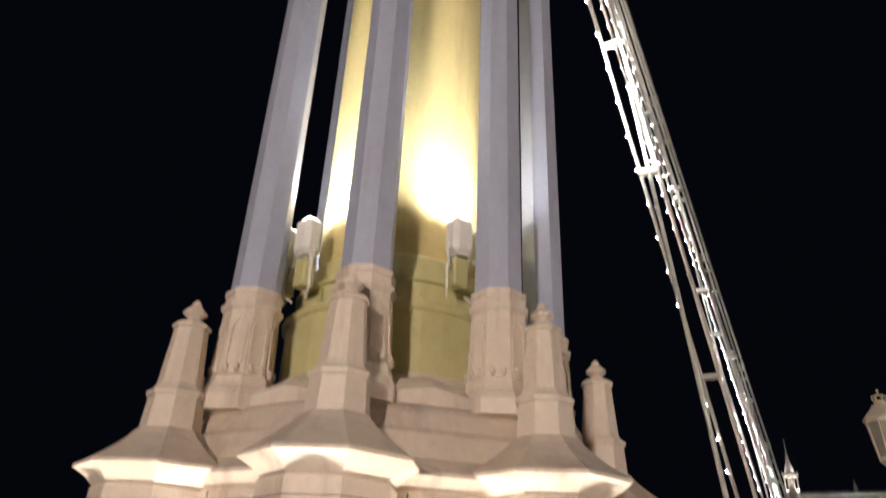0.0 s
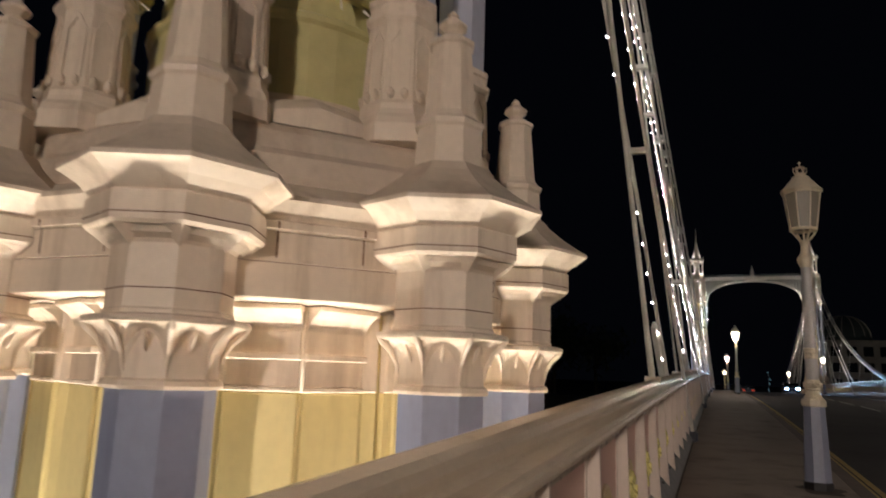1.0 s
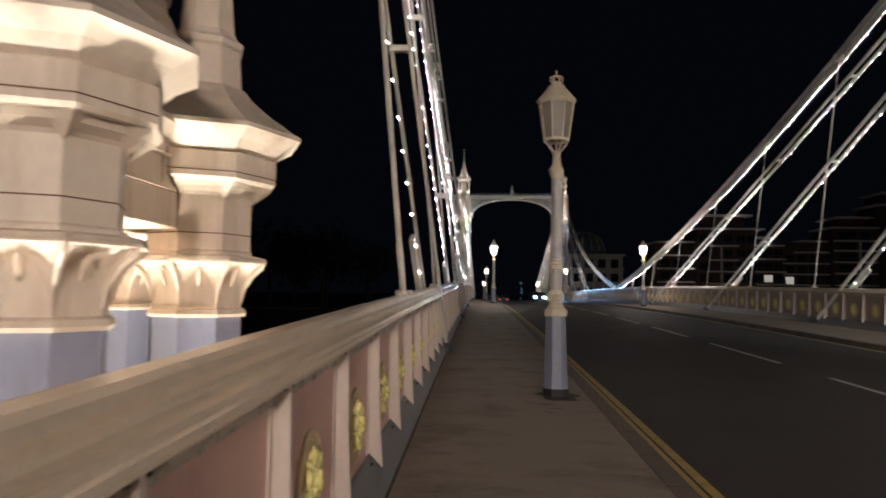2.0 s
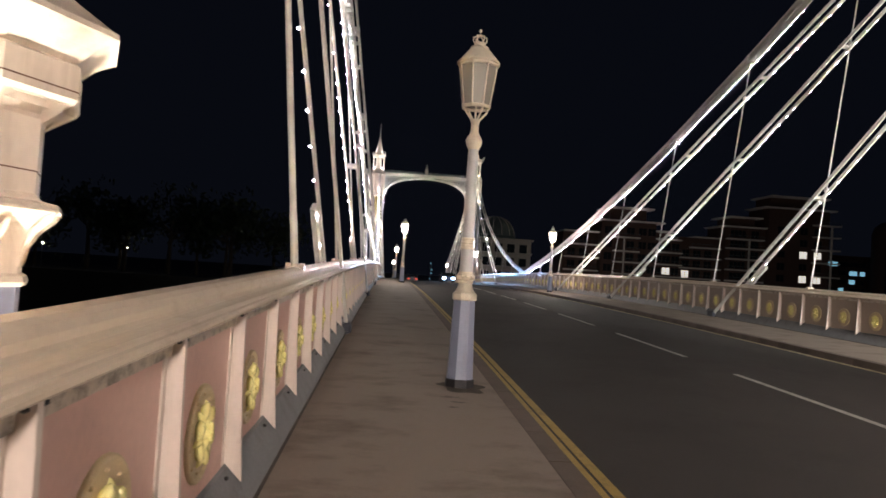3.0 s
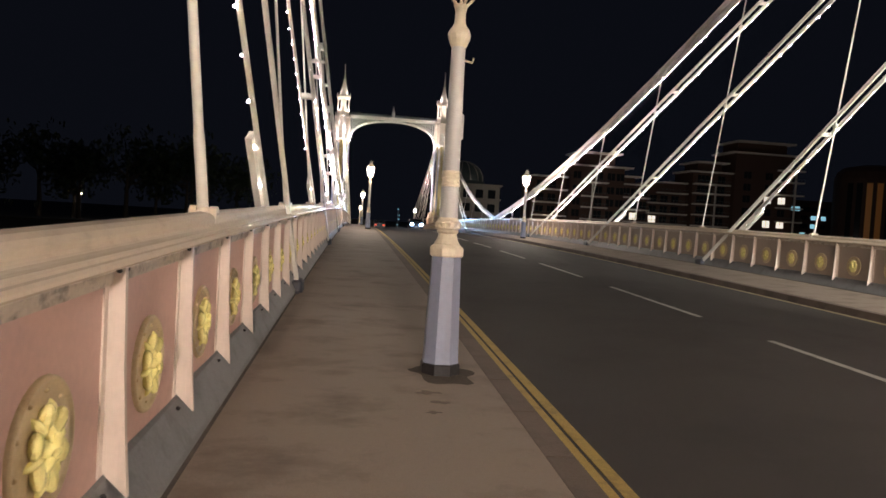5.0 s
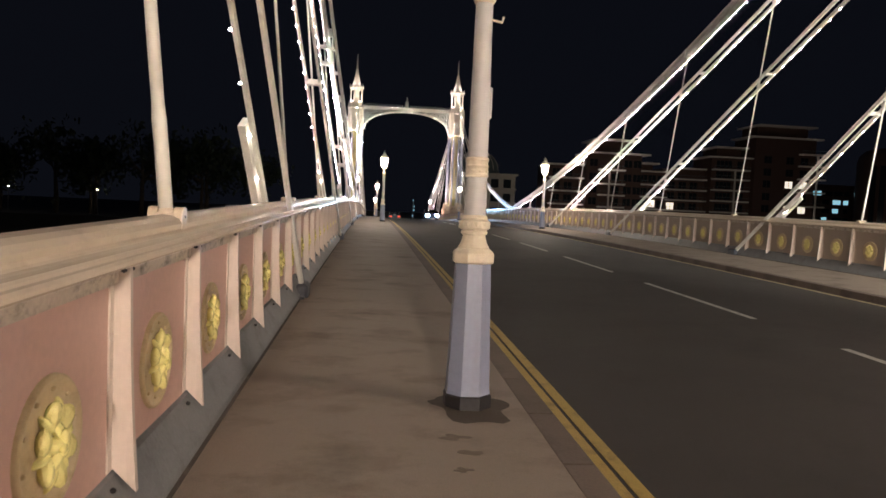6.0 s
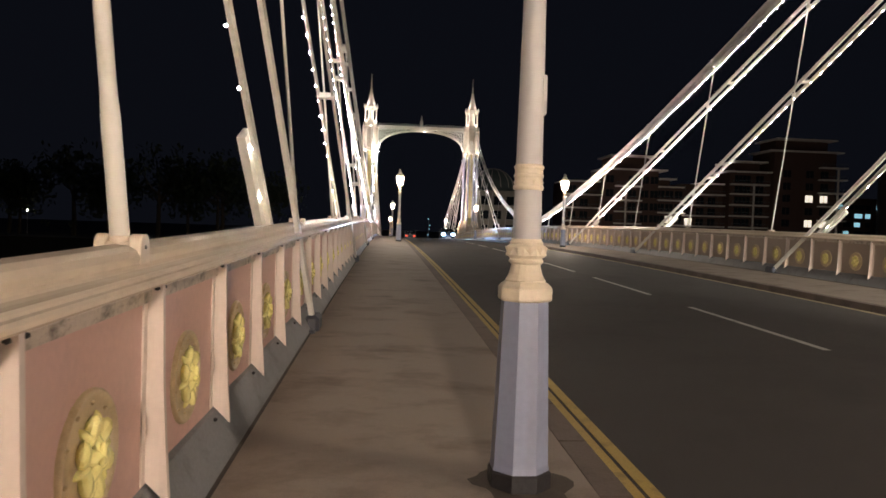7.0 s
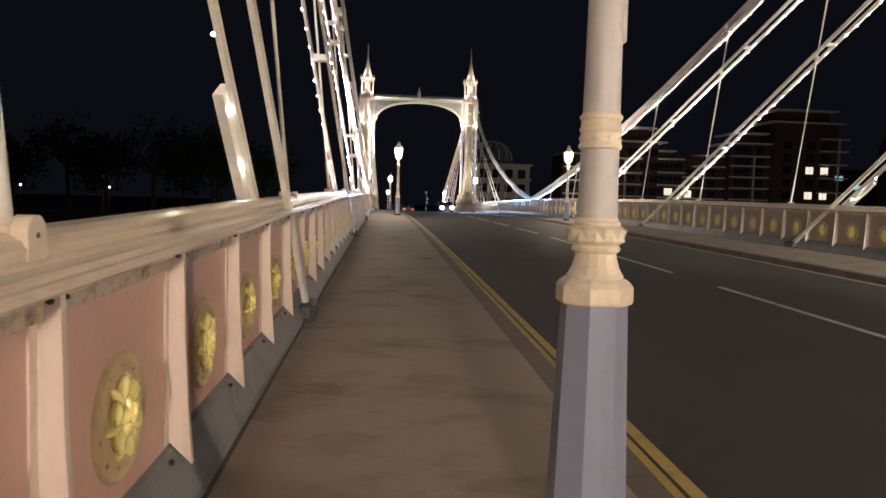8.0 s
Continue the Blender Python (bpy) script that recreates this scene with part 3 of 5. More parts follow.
TS, TO = 1.0, 0.030
tower = build_tower((CX - HALF, NEAR_Y, TO))
TR = 0.95                 # plan scale of the cluster
tower.scale = (TR, TR, TS)
for tx, ty in ((CX + HALF, NEAR_Y), (CX - HALF, FAR_Y), (CX + HALF, FAR_Y)):
    copy_thing(tower, Matrix.Translation((tx, ty, TO + deck(ty) - deck(NEAR_Y))) @ Matrix.Diagonal((1, 1, 1.02, 1)))
base = Matrix.Translation((CX - HALF, NEAR_Y, 0)) @ Matrix.Diagonal((TR, TR, 1, 1))
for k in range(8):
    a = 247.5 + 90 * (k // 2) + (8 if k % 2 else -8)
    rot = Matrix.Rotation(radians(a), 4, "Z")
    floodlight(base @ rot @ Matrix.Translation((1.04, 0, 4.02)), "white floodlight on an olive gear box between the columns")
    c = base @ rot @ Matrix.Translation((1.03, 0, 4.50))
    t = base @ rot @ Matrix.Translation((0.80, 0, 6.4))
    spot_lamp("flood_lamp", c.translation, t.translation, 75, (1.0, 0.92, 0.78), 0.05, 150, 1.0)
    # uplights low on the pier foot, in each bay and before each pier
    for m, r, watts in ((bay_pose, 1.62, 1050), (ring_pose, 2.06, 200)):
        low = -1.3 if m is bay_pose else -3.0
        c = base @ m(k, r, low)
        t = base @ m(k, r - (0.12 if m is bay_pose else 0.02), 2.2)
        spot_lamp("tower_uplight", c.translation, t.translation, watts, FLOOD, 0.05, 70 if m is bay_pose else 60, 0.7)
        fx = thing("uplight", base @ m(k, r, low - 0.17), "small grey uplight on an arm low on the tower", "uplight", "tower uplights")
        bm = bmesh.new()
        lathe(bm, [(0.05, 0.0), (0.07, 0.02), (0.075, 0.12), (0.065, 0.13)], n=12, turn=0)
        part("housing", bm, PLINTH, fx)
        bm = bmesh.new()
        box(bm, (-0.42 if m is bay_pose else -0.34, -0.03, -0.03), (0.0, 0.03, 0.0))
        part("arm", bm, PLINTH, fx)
# unseen floodlights added on the near towers to brighten their cables
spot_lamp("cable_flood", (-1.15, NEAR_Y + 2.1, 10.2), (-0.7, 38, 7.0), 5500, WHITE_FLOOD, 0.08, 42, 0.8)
floodlight(Matrix.Translation((-1.2, NEAR_Y + 1.75, 9.75)), "added unseen white floodlight high on the tower, brightening the cables")
for zf in (3.0, 4.6):
    spot_lamp("cable_flood", (13.1, NEAR_Y + 0.9, zf), (13.9, 34, 6.0), 5200, WHITE_FLOOD, 0.08, 64, 0.9)
    floodlight(Matrix.Translation((13.2, NEAR_Y + 0.55, zf - 0.3)), "added unseen white floodlight brightening the bridge cables")
for tx in (CX - HALF, CX + HALF):
    for k in range(4):
        a = radians(45 + 90 * k)
        spot_lamp("turret_flood", (tx + 1.45 * math.cos(a), FAR_Y + 1.45 * math.sin(a), 19.9), (tx, FAR_Y, 24.5), 380, FAR_FLOOD, 0.1, 120, 0.9)
        spot_lamp("head_flood", (tx + 2.3 * math.cos(a), FAR_Y + 2.3 * math.sin(a), 14.2), (tx, FAR_Y, 19), 340, FAR_FLOOD, 0.1, 110, 0.9)
        spot_lamp("spire_flood", (tx + 1.2 * math.cos(a), FAR_Y + 1.2 * math.sin(a), 22.95), (tx, FAR_Y, 25.6), 140, FAR_FLOOD, 0.05, 110, 0.9)
        spot_lamp("far_tower_flood", (tx + 3.2 * math.cos(a), FAR_Y + 3.2 * math.sin(a), 1.2), (tx, FAR_Y, 15), 560, FAR_FLOOD, 0.2, 70, 0.8)

# portal arch between the far towers


def build_arch(y):
    ar = thing("portal_arch", (0, y, deck(y) + 0.3), "white lit iron arch spanning the road between the towers", "arch", "portal arches")
    x0, x1 = CX - HALF + 1.35, CX + HALF - 1.35
    N = 36
    bm = bmesh.new()
    low = []
    for k in range(N + 1):
        u = -1 + 2 * k / N
        x = CX + u * (x1 - x0) / 2
        zl = 15.5 + 3.3 * math.sqrt(max(0.0, 1 - abs(u) ** 2.3))
        low.append((x, zl))
    for dy in (-0.35, 0.35):
        for (xa, za), (xb, zb) in zip(low, low[1:]):
            beam(bm, (xa, dy, za), (xb, dy, zb), 0.16, 0.20)
    part("arch_rib", bm, WHITE, ar)
    bm = bmesh.new()
    box(bm, (x0, -0.45, 19.25), (x1, 0.45, 19.45))
    box(bm, (x0, -0.38, 19.02), (x1, 0.38, 19.25))
    box(bm, (x0, -0.5, 19.45), (x1, 0.5, 19.55))
    part("top_beam", bm, WHITE, ar)
    for dy, half_n in ((-0.3, range(0, N // 2)), (-0.3, range(N // 2, N)), (0.3, range(0, N // 2)), (0.3, range(N // 2, N))):
        bm = bmesh.new()
        for k in half_n:
            x, zl = low[k]
            xb, zb = low[k + 1]
            if 19.0 - zl > 0.35:
                beam(bm, (x, dy, zl), (x, dy, 19.05), 0.05, 0.05)
                m = max(1, int((19.05 - zl) / 0.55))
                for q in range(m):
                    za, zc = zl + (19.05 - zl) * q / m, zl + (19.05 - zl) * (q + 1) / m
                    beam(bm, (x, dy, za), (xb, dy, zc), 0.04, 0.04)
                    beam(bm, (x, dy, zc), (xb, dy, za), 0.04, 0.04)
        part("spandrel_lattice", bm, WHITE, ar, "open iron lattice in the spandrel")
    bm = bmesh.new()
    x = x0 + 0.2
    while x < x1:
        lathe(bm, [(0.05, 19.55), (0.05, 19.75), (0.10, 19.85), (0.02, 20.05)], n=4, turn=45, at=(x, 0, 0))
        x += 0.36
    part("cresting", bm, WHITE, ar, "row of small spikes along the beam")
    bm = bmesh.new()
    lathe(bm, [(0.28, 19.55), (0.28, 20.2), (0.34, 20.25), (0.30, 20.5), (0.10, 20.9), (0.12, 21.0), (0.03, 21.5)], at=(CX, 0, 0))
    part("crown_finial", bm, WHITE, ar)
    bm = bmesh.new()
    for i, (x, zl) in enumerate(low):
        ball(bm, (x, -0.5, zl - 0.14), 0.008)
        ball(bm, (x, -0.53, 19.4), 0.006)
    tagged(part("bulb_string", bm, BULB, ar, "string of glowing bulbs"), kind="stuff")
    return ar


arch = build_arch(FAR_Y)
for u in (-5, 0, 5):
    spot_lamp("arch_flood", (CX + u, FAR_Y - 2.5, 15.0 if u else 17.0), (CX + u * 0.9, FAR_Y, 19.3), 65, WHITE_FLOOD, 0.2, 120, 0.9)

# strings of bulbs up the far towers' columns
for tx in (CX - HALF, CX + HALF):
    st = thing("tower_lights", (tx, FAR_Y, deck(FAR_Y)), "vertical strings of glowing bulbs on the tower columns", "light string", "tower light strings")
    for k in range(8):
        bm = bmesh.new()
        for q in range(36):
            p = ring_pose(k, 1.52 if q < 27 else 1.64).translation
            ball(bm, (p.x, p.y, 3.9 + q * 0.42), 0.011)
        tagged(part("bulb_string", bm, BULB, st), kind="stuff")

# ---------------------------------------------------------------- cables


def main_curve(d):
    """Height of the main cable above the deck's middle, d from mid-span."""
    return 2.25 + 0.12 * d + 0.0027 * d * d


def plane_x(side, z, y):
    """The cables lean outward from the parapet to the tower axis."""
    lo = -0.06
    x = lo - (0.095 if side < 0 else 0.127) * max(0.0, z - 1.25)
    return x if side < 0 else 2 * CX - x


def along(a, b, step, first=0.3):
    a, b = Vector(a), Vector(b)
    L = (b - a).length
    s = first
    while s < L:
        yield a + (b - a) * (s / L)
        s += step


def flip(y, end):
    return y if end == 0 else (NEAR_Y + FAR_Y - y if end == 1 else FAR_Y + y - NEAR_Y)


def twin(bm, a, b):
    """A stay bar: two flat steel strips, one above the other."""
    d = (b - a).normalized()
    up = d.cross(Vector((1, 0, 0))).normalized()
    for s in (-0.036, 0.036):
        beam(bm, a + up * s, b + up * s, 0.05, 0.038)


def build_side(side, end):
    """All cables of one tower on one side of the road."""
    sx = 1 if side < 0 else -1
    rng = random.Random(5 + 2 * (side > 0) + end)
    X = lambda x: x if side < 0 else 2 * CX - x
    last = 9 if end < 2 else 5
    h0, hs, rise = (HANG0, HANG, 0.0) if side < 0 else (11.06, 6.2, 0.008)
    # main cable, links between the hangers
    grp = "suspension cables"
    mc = thing("main_cable", (0, 0, 0), "white linked suspension cable hung with glowing bulbs", "suspension cable", grp)
    ys = [NEAR_Y + 0.6] + [h0 + hs * k for k in range(last)] + ([MID_Y] if end < 2 else [])
    pts = []
    for y in ys:
        z = main_curve(MID_Y - y) + rise * (MID_Y - y) - (0.0 if end < 2 else 0.16 * (y - NEAR_Y))
        pts.append((y, z))
    for off, nm in ((-0.15, "outer_link"), (0.12, "inner_link")):
        for (ya, za), (yb, zb) in zip(pts, pts[1:]):
            a = Vector((plane_x(side, za - deck(flip(ya, end)), ya) + sx * off, flip(ya, end), za))
            b = Vector((plane_x(side, zb - deck(flip(yb, end)), yb) + sx * off, flip(yb, end), zb))
            bm = bmesh.new()
            for dz in (-0.10, 0.0, 0.10):
                beam(bm, a + Vector((0, 0, dz)), b + Vector((0, 0, dz)), 0.05, 0.075)
            part(nm, bm, WHITE, mc)
    bm = bmesh.new()
    for (ya, za), (yb, zb) in zip(pts, pts[1:]):
        a = Vector((plane_x(side, za - deck(flip(ya, end)), ya) - sx * 0.18, flip(ya, end), za - 0.155))
        b = Vector((plane_x(side, zb - deck(flip(yb, end)), yb) - sx * 0.18, flip(yb, end), zb - 0.155))
        for p in along(a, b, 0.36):
            ball(bm, p + Vector((rng.uniform(-.015, .015), 0, rng.uniform(-.02, .02))), (0.0125 if side < 0 else 0.0105) if end == 0 else 0.010)
    tagged(part("bulb_string", bm, BULB, mc, "string of glowing bulbs"), kind="stuff")
    for y, z in pts[1:-1]:
        x = plane_x(side, z - deck(flip(y, end)), y)
        bm = bmesh.new()
        box(bm, (x - 0.19, flip(y, end) - 0.09, z - 0.16), (x + 0.17, flip(y, end) + 0.09, z + 0.16), bevel=0.04)
        part("link_clamp", bm, WHITE, mc)
    # stays
    stays = []
    for i in range(4 if end < 2 else 3):
        yf = 16.8 + 12.2 * i
        foot = Vector((X(0.235), flip(yf, end), deck(flip(yf, end)) + 0.05))
        head = Vector((X(-1.40 if side < 0 else -1.85), flip(NEAR_Y + 0.5, end), SADDLE - 0.2 - 0.25 * (3 - i) if side < 0 else SADDLE + 0.55 - 0.20 * i))
        stays.append((yf, foot, head))
        st = thing("stay_cable", (0, 0, 0), "straight white stay bars hung with glowing bulbs", "stay cable", "stay cables")
        bm = bmesh.new()
        d = head - foot
        twin(bm, foot, head)
        part("inner_bar", bm, WHITE, st)
        # outer bar stops at the rail
        u = 1.2 / d.z
        shift = Vector((-sx * 0.30, 0, 0))
        a, b = foot + d * u + shift, head + shift
        bm = bmesh.new()
        twin(bm, a, b)
        part("outer_bar", bm, WHITE, st)
        bm = bmesh.new()
        q = a + d.normalized() * 1.15
        side_v = Vector((-sx * 0.085, 0, 0))
        beam(bm, a + side_v, q + side_v, 0.09, 0.22)
        part("sleeve", bm, WHITE, st, "white boxed sleeve at the rail")
        bm = bmesh.new()
        drop = Vector((-sx * 0.035, 0, -0.072)) if side < 0 else Vector((sx * 0.012, 0, -0.078))
        for p in along(a + drop, b + drop, 0.62 if i == 0 else 0.45, 0.45):
            ball(bm, p + Vector((rng.uniform(-.012, .012), 0, rng.uniform(-.02, .02))), ((0.017 if i == 0 else 0.0115) if side < 0 else 0.0105) if end == 0 else 0.009)
        tagged(part("bulb_string", bm, BULB, st, "string of glowing bulbs"), kind="stuff")
        for p in along(a, b, 6.1, 4.6):      # spacers between the two bars
            bm = bmesh.new()
            box(bm, (min(p.x, p.x - shift.x) - 0.03, p.y - 0.05, p.z - 0.05), (max(p.x, p.x - shift.x) + 0.03, p.y + 0.05, p.z + 0.05))
            part("spacer", bm, WHITE, st)
        bm = bmesh.new()
        box(bm, (foot.x - 0.085, foot.y - 0.2, foot.z - 0.12), (foot.x + 0.085, foot.y + 0.26, foot.z + 0.14), bevel=0.04)
        box(bm, (foot.x - 0.05, foot.y - 0.34, foot.z - 0.12), (foot.x + 0.05, foot.y - 0.19, foot.z - 0.02), bevel=0.015)
        part("anchor_shoe", bm, SHOE, st, "dark anchor shoe at the footway's edge")
    # hangers
    for k in range(last):
        y = h0 + hs * k
        yy = flip(y, end)
        z0 = deck(yy) + 1.27
        zt = main_curve(MID_Y - y) + rise * (MID_Y - y) - (0.0 if end < 2 else 0.16 * (y - NEAR_Y))
        hg = thing("hanger_rod", (0, 0, 0), "slim white hanger rod clamped over the rail", "hanger rod", "hanger rods")
        a, b = Vector((X(-0.08), yy, z0)), Vector((plane_x(side, zt - deck(flip(y, end)), y), yy, zt))
        L = (b - a).length
        u = (b - a) / L
        bm = bmesh.new()
        r = 0.037 if k == 0 else 0.023
        rod(bm, [a, a + u * 0.62, a + u * 0.63, a + u * 0.68, a + u * 0.70, b], [r * 1.16, r * 1.16, r * 1.10, r * 1.04, r, r * 0.9], 12)
        part("rod", bm, WHITE, hg, smooth=True)
        bm = bmesh.new()
        sd = 1 if side < 0 else -1
        for cx, low in ((a.x + sd * 0.078, -0.066), (a.x - sd * 0.072, -0.02)):      # rounded cheek plates
            edge = [(-0.062, low), (0.062, low), (0.062, 0.035)] + [(0.062 * math.cos(radians(q)), 0.035 + 0.055 * math.sin(radians(q))) for q in range(20, 180, 20)] + [(-0.062, 0.035)]
            rows = [[bm.verts.new((cx + dx, a.y + dy * f, z0 + dz * 1.0)) for dy, dz in edge] for dx, f in ((-0.027, 0.9), (-0.02, 1.0), (0.02, 1.0), (0.027, 0.9))]
            for ra, rb in zip(rows, rows[1:]):
                for q in range(len(edge)):
                    bm.faces.new((ra[q], ra[(q + 1) % len(edge)], rb[(q + 1) % len(edge)], rb[q]))
            bm.faces.new(rows[0]); bm.faces.new(rows[-1][::-1])
        box(bm, (a.x - 0.08, a.y - 0.055, z0 - 0.02), (a.x + 0.08, a.y + 0.055, z0 + 0.055), bevel=0.012)
        lathe(bm, [(0.050, 0.04), (0.050, 0.068), (0.044, 0.08)], n=16, turn=0, at=(a.x, a.y, z0))
        if k < 4:
            bolt_bm = bmesh.new()
            ball(bolt_bm, (a.x + sd * 0.106, a.y, z0 + 0.03), 0.010, squash=(0.6, 1, 1))
            part("clamp_bolt", bolt_bm, TAR, hg)
        part("clamp", bm, RAIL, hg, "cream saddle clamp over the rail")
        for yf, foot, head in stays:     # clamps where it meets the stays
            d = head - foot
            w = (yy - foot.y) / d.y
            p = foot + d * w
            if 0 < w < 1 and z0 + 0.5 < p.z < zt - 0.5:
                bm = bmesh.new()
                hx = a.x + (b.x - a.x) * (p.z - a.z) / (b.z - a.z)
                box(bm, (min(hx, p.x - sx * 0.30) - 0.04, yy - 0.08, p.z - 0.065), (max(hx, p.x) + 0.04, yy + 0.08, p.z + 0.065), bevel=0.025)
                part("stay_clamp", bm, WHITE, hg)


for side in (-1, 1):
    for end in (0, 1, 2):
        build_side(side, end)

# ---------------------------------------------------------------- lamp posts


def build_lamp(lit):
    lp = thing("street_lamp", (0, 0, 0), "cream and blue-grey cast-iron lamp post with a %s crown lantern" % ("lit" if lit else "dark"), "street lamp", "bridge lamp posts")
    bm = bmesh.new()
    lathe(bm, [(0.168, 0.095), (0.162, 0.13), (0.132, 1.03)])
    part("base", bm, POSTBLUE, lp, "blue-grey octagonal post base")
    bm = bmesh.new()
    lathe(bm, [(0.178, -0.02), (0.178, 0.085), (0.165, 0.10)])
    part("tar_band", bm, TAR, lp, "black tarred band at the foot")
    bm = bmesh.new()
    lathe(bm, [(0.140, 1.022), (0.150, 1.030), (0.152, 1.040), (0.152, 1.092), (0.142, 1.108), (0.122, 1.124), (0.112, 1.128)])
    col = part("collar", bm, LAMPCREAM, lp, "cream octagonal moulded collar")
    bm = bmesh.new()
    lathe(bm, [(0.110, 1.122), (0.112, 1.136), (0.104, 1.146), (0.092, 1.170), (0.083, 1.205), (0.080, 1.222), (0.086, 1.226), (0.095, 1.234), (0.095, 1.246), (0.088, 1.253), (0.088, 1.262)], n=16, turn=11.25)
    part("neck", bm, LAMPCREAM, col, "", smooth=False)
    # faceted band of triangles between two rings
    bm = bmesh.new()
    n = 20
    rings = []
    for r0, r1, z in ((0.088, 0.088, 1.256), (0.104, 0.116, 1.272), (0.118, 0.104, 1.315), (0.090, 0.090, 1.332)):
        rings.append([bm.verts.new(((r0 if k % 2 else r1) * math.cos(2 * math.pi * k / n), (r0 if k % 2 else r1) * math.sin(2 * math.pi * k / n), z)) for k in range(n)])
    for ra, rb in zip(rings, rings[1:]):
        for k in range(n):
            p, q, u, v = ra[k], ra[(k + 1) % n], rb[(k + 1) % n], rb[k]
            for f in (((p, q, u), (p, u, v)) if k % 2 else ((p, q, v), (q, u, v))):
                bm.faces.new(f)
    bm.faces.new(rings[0][::-1]); bm.faces.new(rings[-1])
    part("lattice_band", bm, LAMPCREAM, col, "band of raised triangles")
    bm = bmesh.new()
    lathe(bm, [(0.084, 1.328), (0.092, 1.334), (0.092, 1.344), (0.086, 1.350), (0.082, 1.362)], n=24, turn=0)
    part("top_ring", bm, LAMPCREAM, col, smooth=False)
    bm = bmesh.new()
    lathe(bm, [(0.079, 1.35), (0.073, 1.68), (0.06, 2.86), (0.062, 2.87)], n=24, turn=0, cap=False)
    part("shaft", bm, SHAFT, lp, "tapering pale shaft", smooth=True)
    bm = bmesh.new()
    lathe(bm, [(0.075, 1.628), (0.083, 1.634), (0.084, 1.648), (0.078, 1.656), (0.0765, 1.690), (0.0775, 1.696), (0.0825, 1.702), (0.0825, 1.712), (0.0775, 1.716), (0.0765, 1.742), (0.082, 1.747), (0.083, 1.758), (0.075, 1.768)], n=24, turn=0)
    rg = part("ring", bm, LAMPCREAM, lp)
    bm = bmesh.new()
    for k in range(9):       # lozenges on the ring
        a = 2 * math.pi * k / 9
        c, sn = math.cos(a), math.sin(a)
        tip = [bm.verts.new((0.0765 * math.cos(a + d), 0.0765 * math.sin(a + d), 1.673 + z)) for d, z in ((-0.26, 0), (0, 0.016), (0.26, 0), (0, -0.016))]
        top = bm.verts.new((0.0845 * c, 0.0845 * sn, 1.673))
        for i in range(4):
            bm.faces.new((tip[i], tip[(i + 1) % 4], top))
    part("lozenge", bm, LAMPCREAM, rg)
    bm = bmesh.new()
    box(bm, (0.055, -0.025, 2.04), (0.082, 0.025, 2.26), bevel=0.008)
    part("junction_box", bm, SHAFT, lp, "small box fixed on the shaft")
    bm = bmesh.new()
    rod(bm, [(0.05, -0.03, 2.72), (0.12, -0.05, 2.70), (0.13, -0.05, 2.74)], 0.009, 6)
    part("hook", bm, LAMPCREAM, lp)
    bm = bmesh.new()
    lathe(bm, [(0.062, 2.83), (0.075, 2.85), (0.095, 2.90), (0.102, 2.94), (0.085, 2.98), (0.062, 3.01), (0.05, 3.04), (0.045, 3.12), (0.055, 3.17), (0.065, 3.19), (0.04, 3.20)], n=16, turn=0)
    part("knuckle", bm, LAMPCREAM, lp)
    bm = bmesh.new()
    for k in range(4):
        a = 2 * math.pi * k / 4 + 0.4
        c, s = math.cos(a), math.sin(a)
        rod(bm, [(0.03 * c, 0.03 * s, 3.17), (0.08 * c, 0.08 * s, 3.22), (0.15 * c, 0.15 * s, 3.30), (0.165 * c, 0.165 * s, 3.345)], 0.013, 6)
    part("bracket", bm, LAMPCREAM, lp)
    bm = bmesh.new()
    lathe(bm, [(0.155, 3.325), (0.178, 3.33), (0.178, 3.365), (0.165, 3.37), (0.165, 3.36), (0.15, 3.335)], n=8, cap=False)
    lathe(bm, [(0.232, 3.83), (0.25, 3.84), (0.25, 3.875), (0.232, 3.88)], n=8, cap=False)
    for k in range(8):
        a = radians(22.5 + 45 * k)
        rod(bm, [(0.17 * math.cos(a), 0.17 * math.sin(a), 3.36), (0.236 * math.cos(a), 0.236 * math.sin(a), 3.84)], 0.009, 5)
    part("lantern_frame", bm, LAMPCREAM, lp)
    bm = bmesh.new()
    lathe(bm, [(0.162, 3.365), (0.228, 3.84)], n=8, cap=False)
    g = part("lantern_glass", bm, LANTERN_ON if lit else LANTERN_OFF, lp, "glowing lantern glass" if lit else "frosted unlit lantern glass")
    g.visible_shadow = False
    bm = bmesh.new()
    rod(bm, [(0, 0, 3.20), (0, 0, 3.55)], 0.012, 6)
    ball(bm, (0, 0, 3.62), 0.045, squash=(0.8, 0.8, 1.6))
    part("lamp_holder", bm, LAMPCREAM, lp)
    bm = bmesh.new()
    lathe(bm, [(0.262, 3.865), (0.262, 3.885), (0.235, 3.91), (0.19, 3.965), (0.145, 4.02), (0.118, 4.05), (0.112, 4.055), (0.112, 4.075), (0.085, 4.085), (0.07, 4.10), (0.07, 4.13), (0.02, 4.14)], n=16, turn=0)
    part("lantern_roof", bm, LAMPCREAM, lp, "cream domed lantern roof")
    bm = bmesh.new()
    for k in range(6):
        a = 2 * math.pi * k / 6
        c, s = math.cos(a), math.sin(a)
        rod(bm, [(0.06 * c, 0.06 * s, 4.12), (0.085 * c, 0.085 * s, 4.165), (0.075 * c, 0.075 * s, 4.20), (0.03 * c, 0.03 * s, 4.215), (0, 0, 4.21)], 0.008, 5)
        ball(bm, (0.082 * c, 0.082 * s, 4.20), 0.012)
    ball(bm, (0, 0, 4.225), 0.022)
    rod(bm, [(0, 0, 4.22), (0, 0, 4.30)], 0.007, 5)
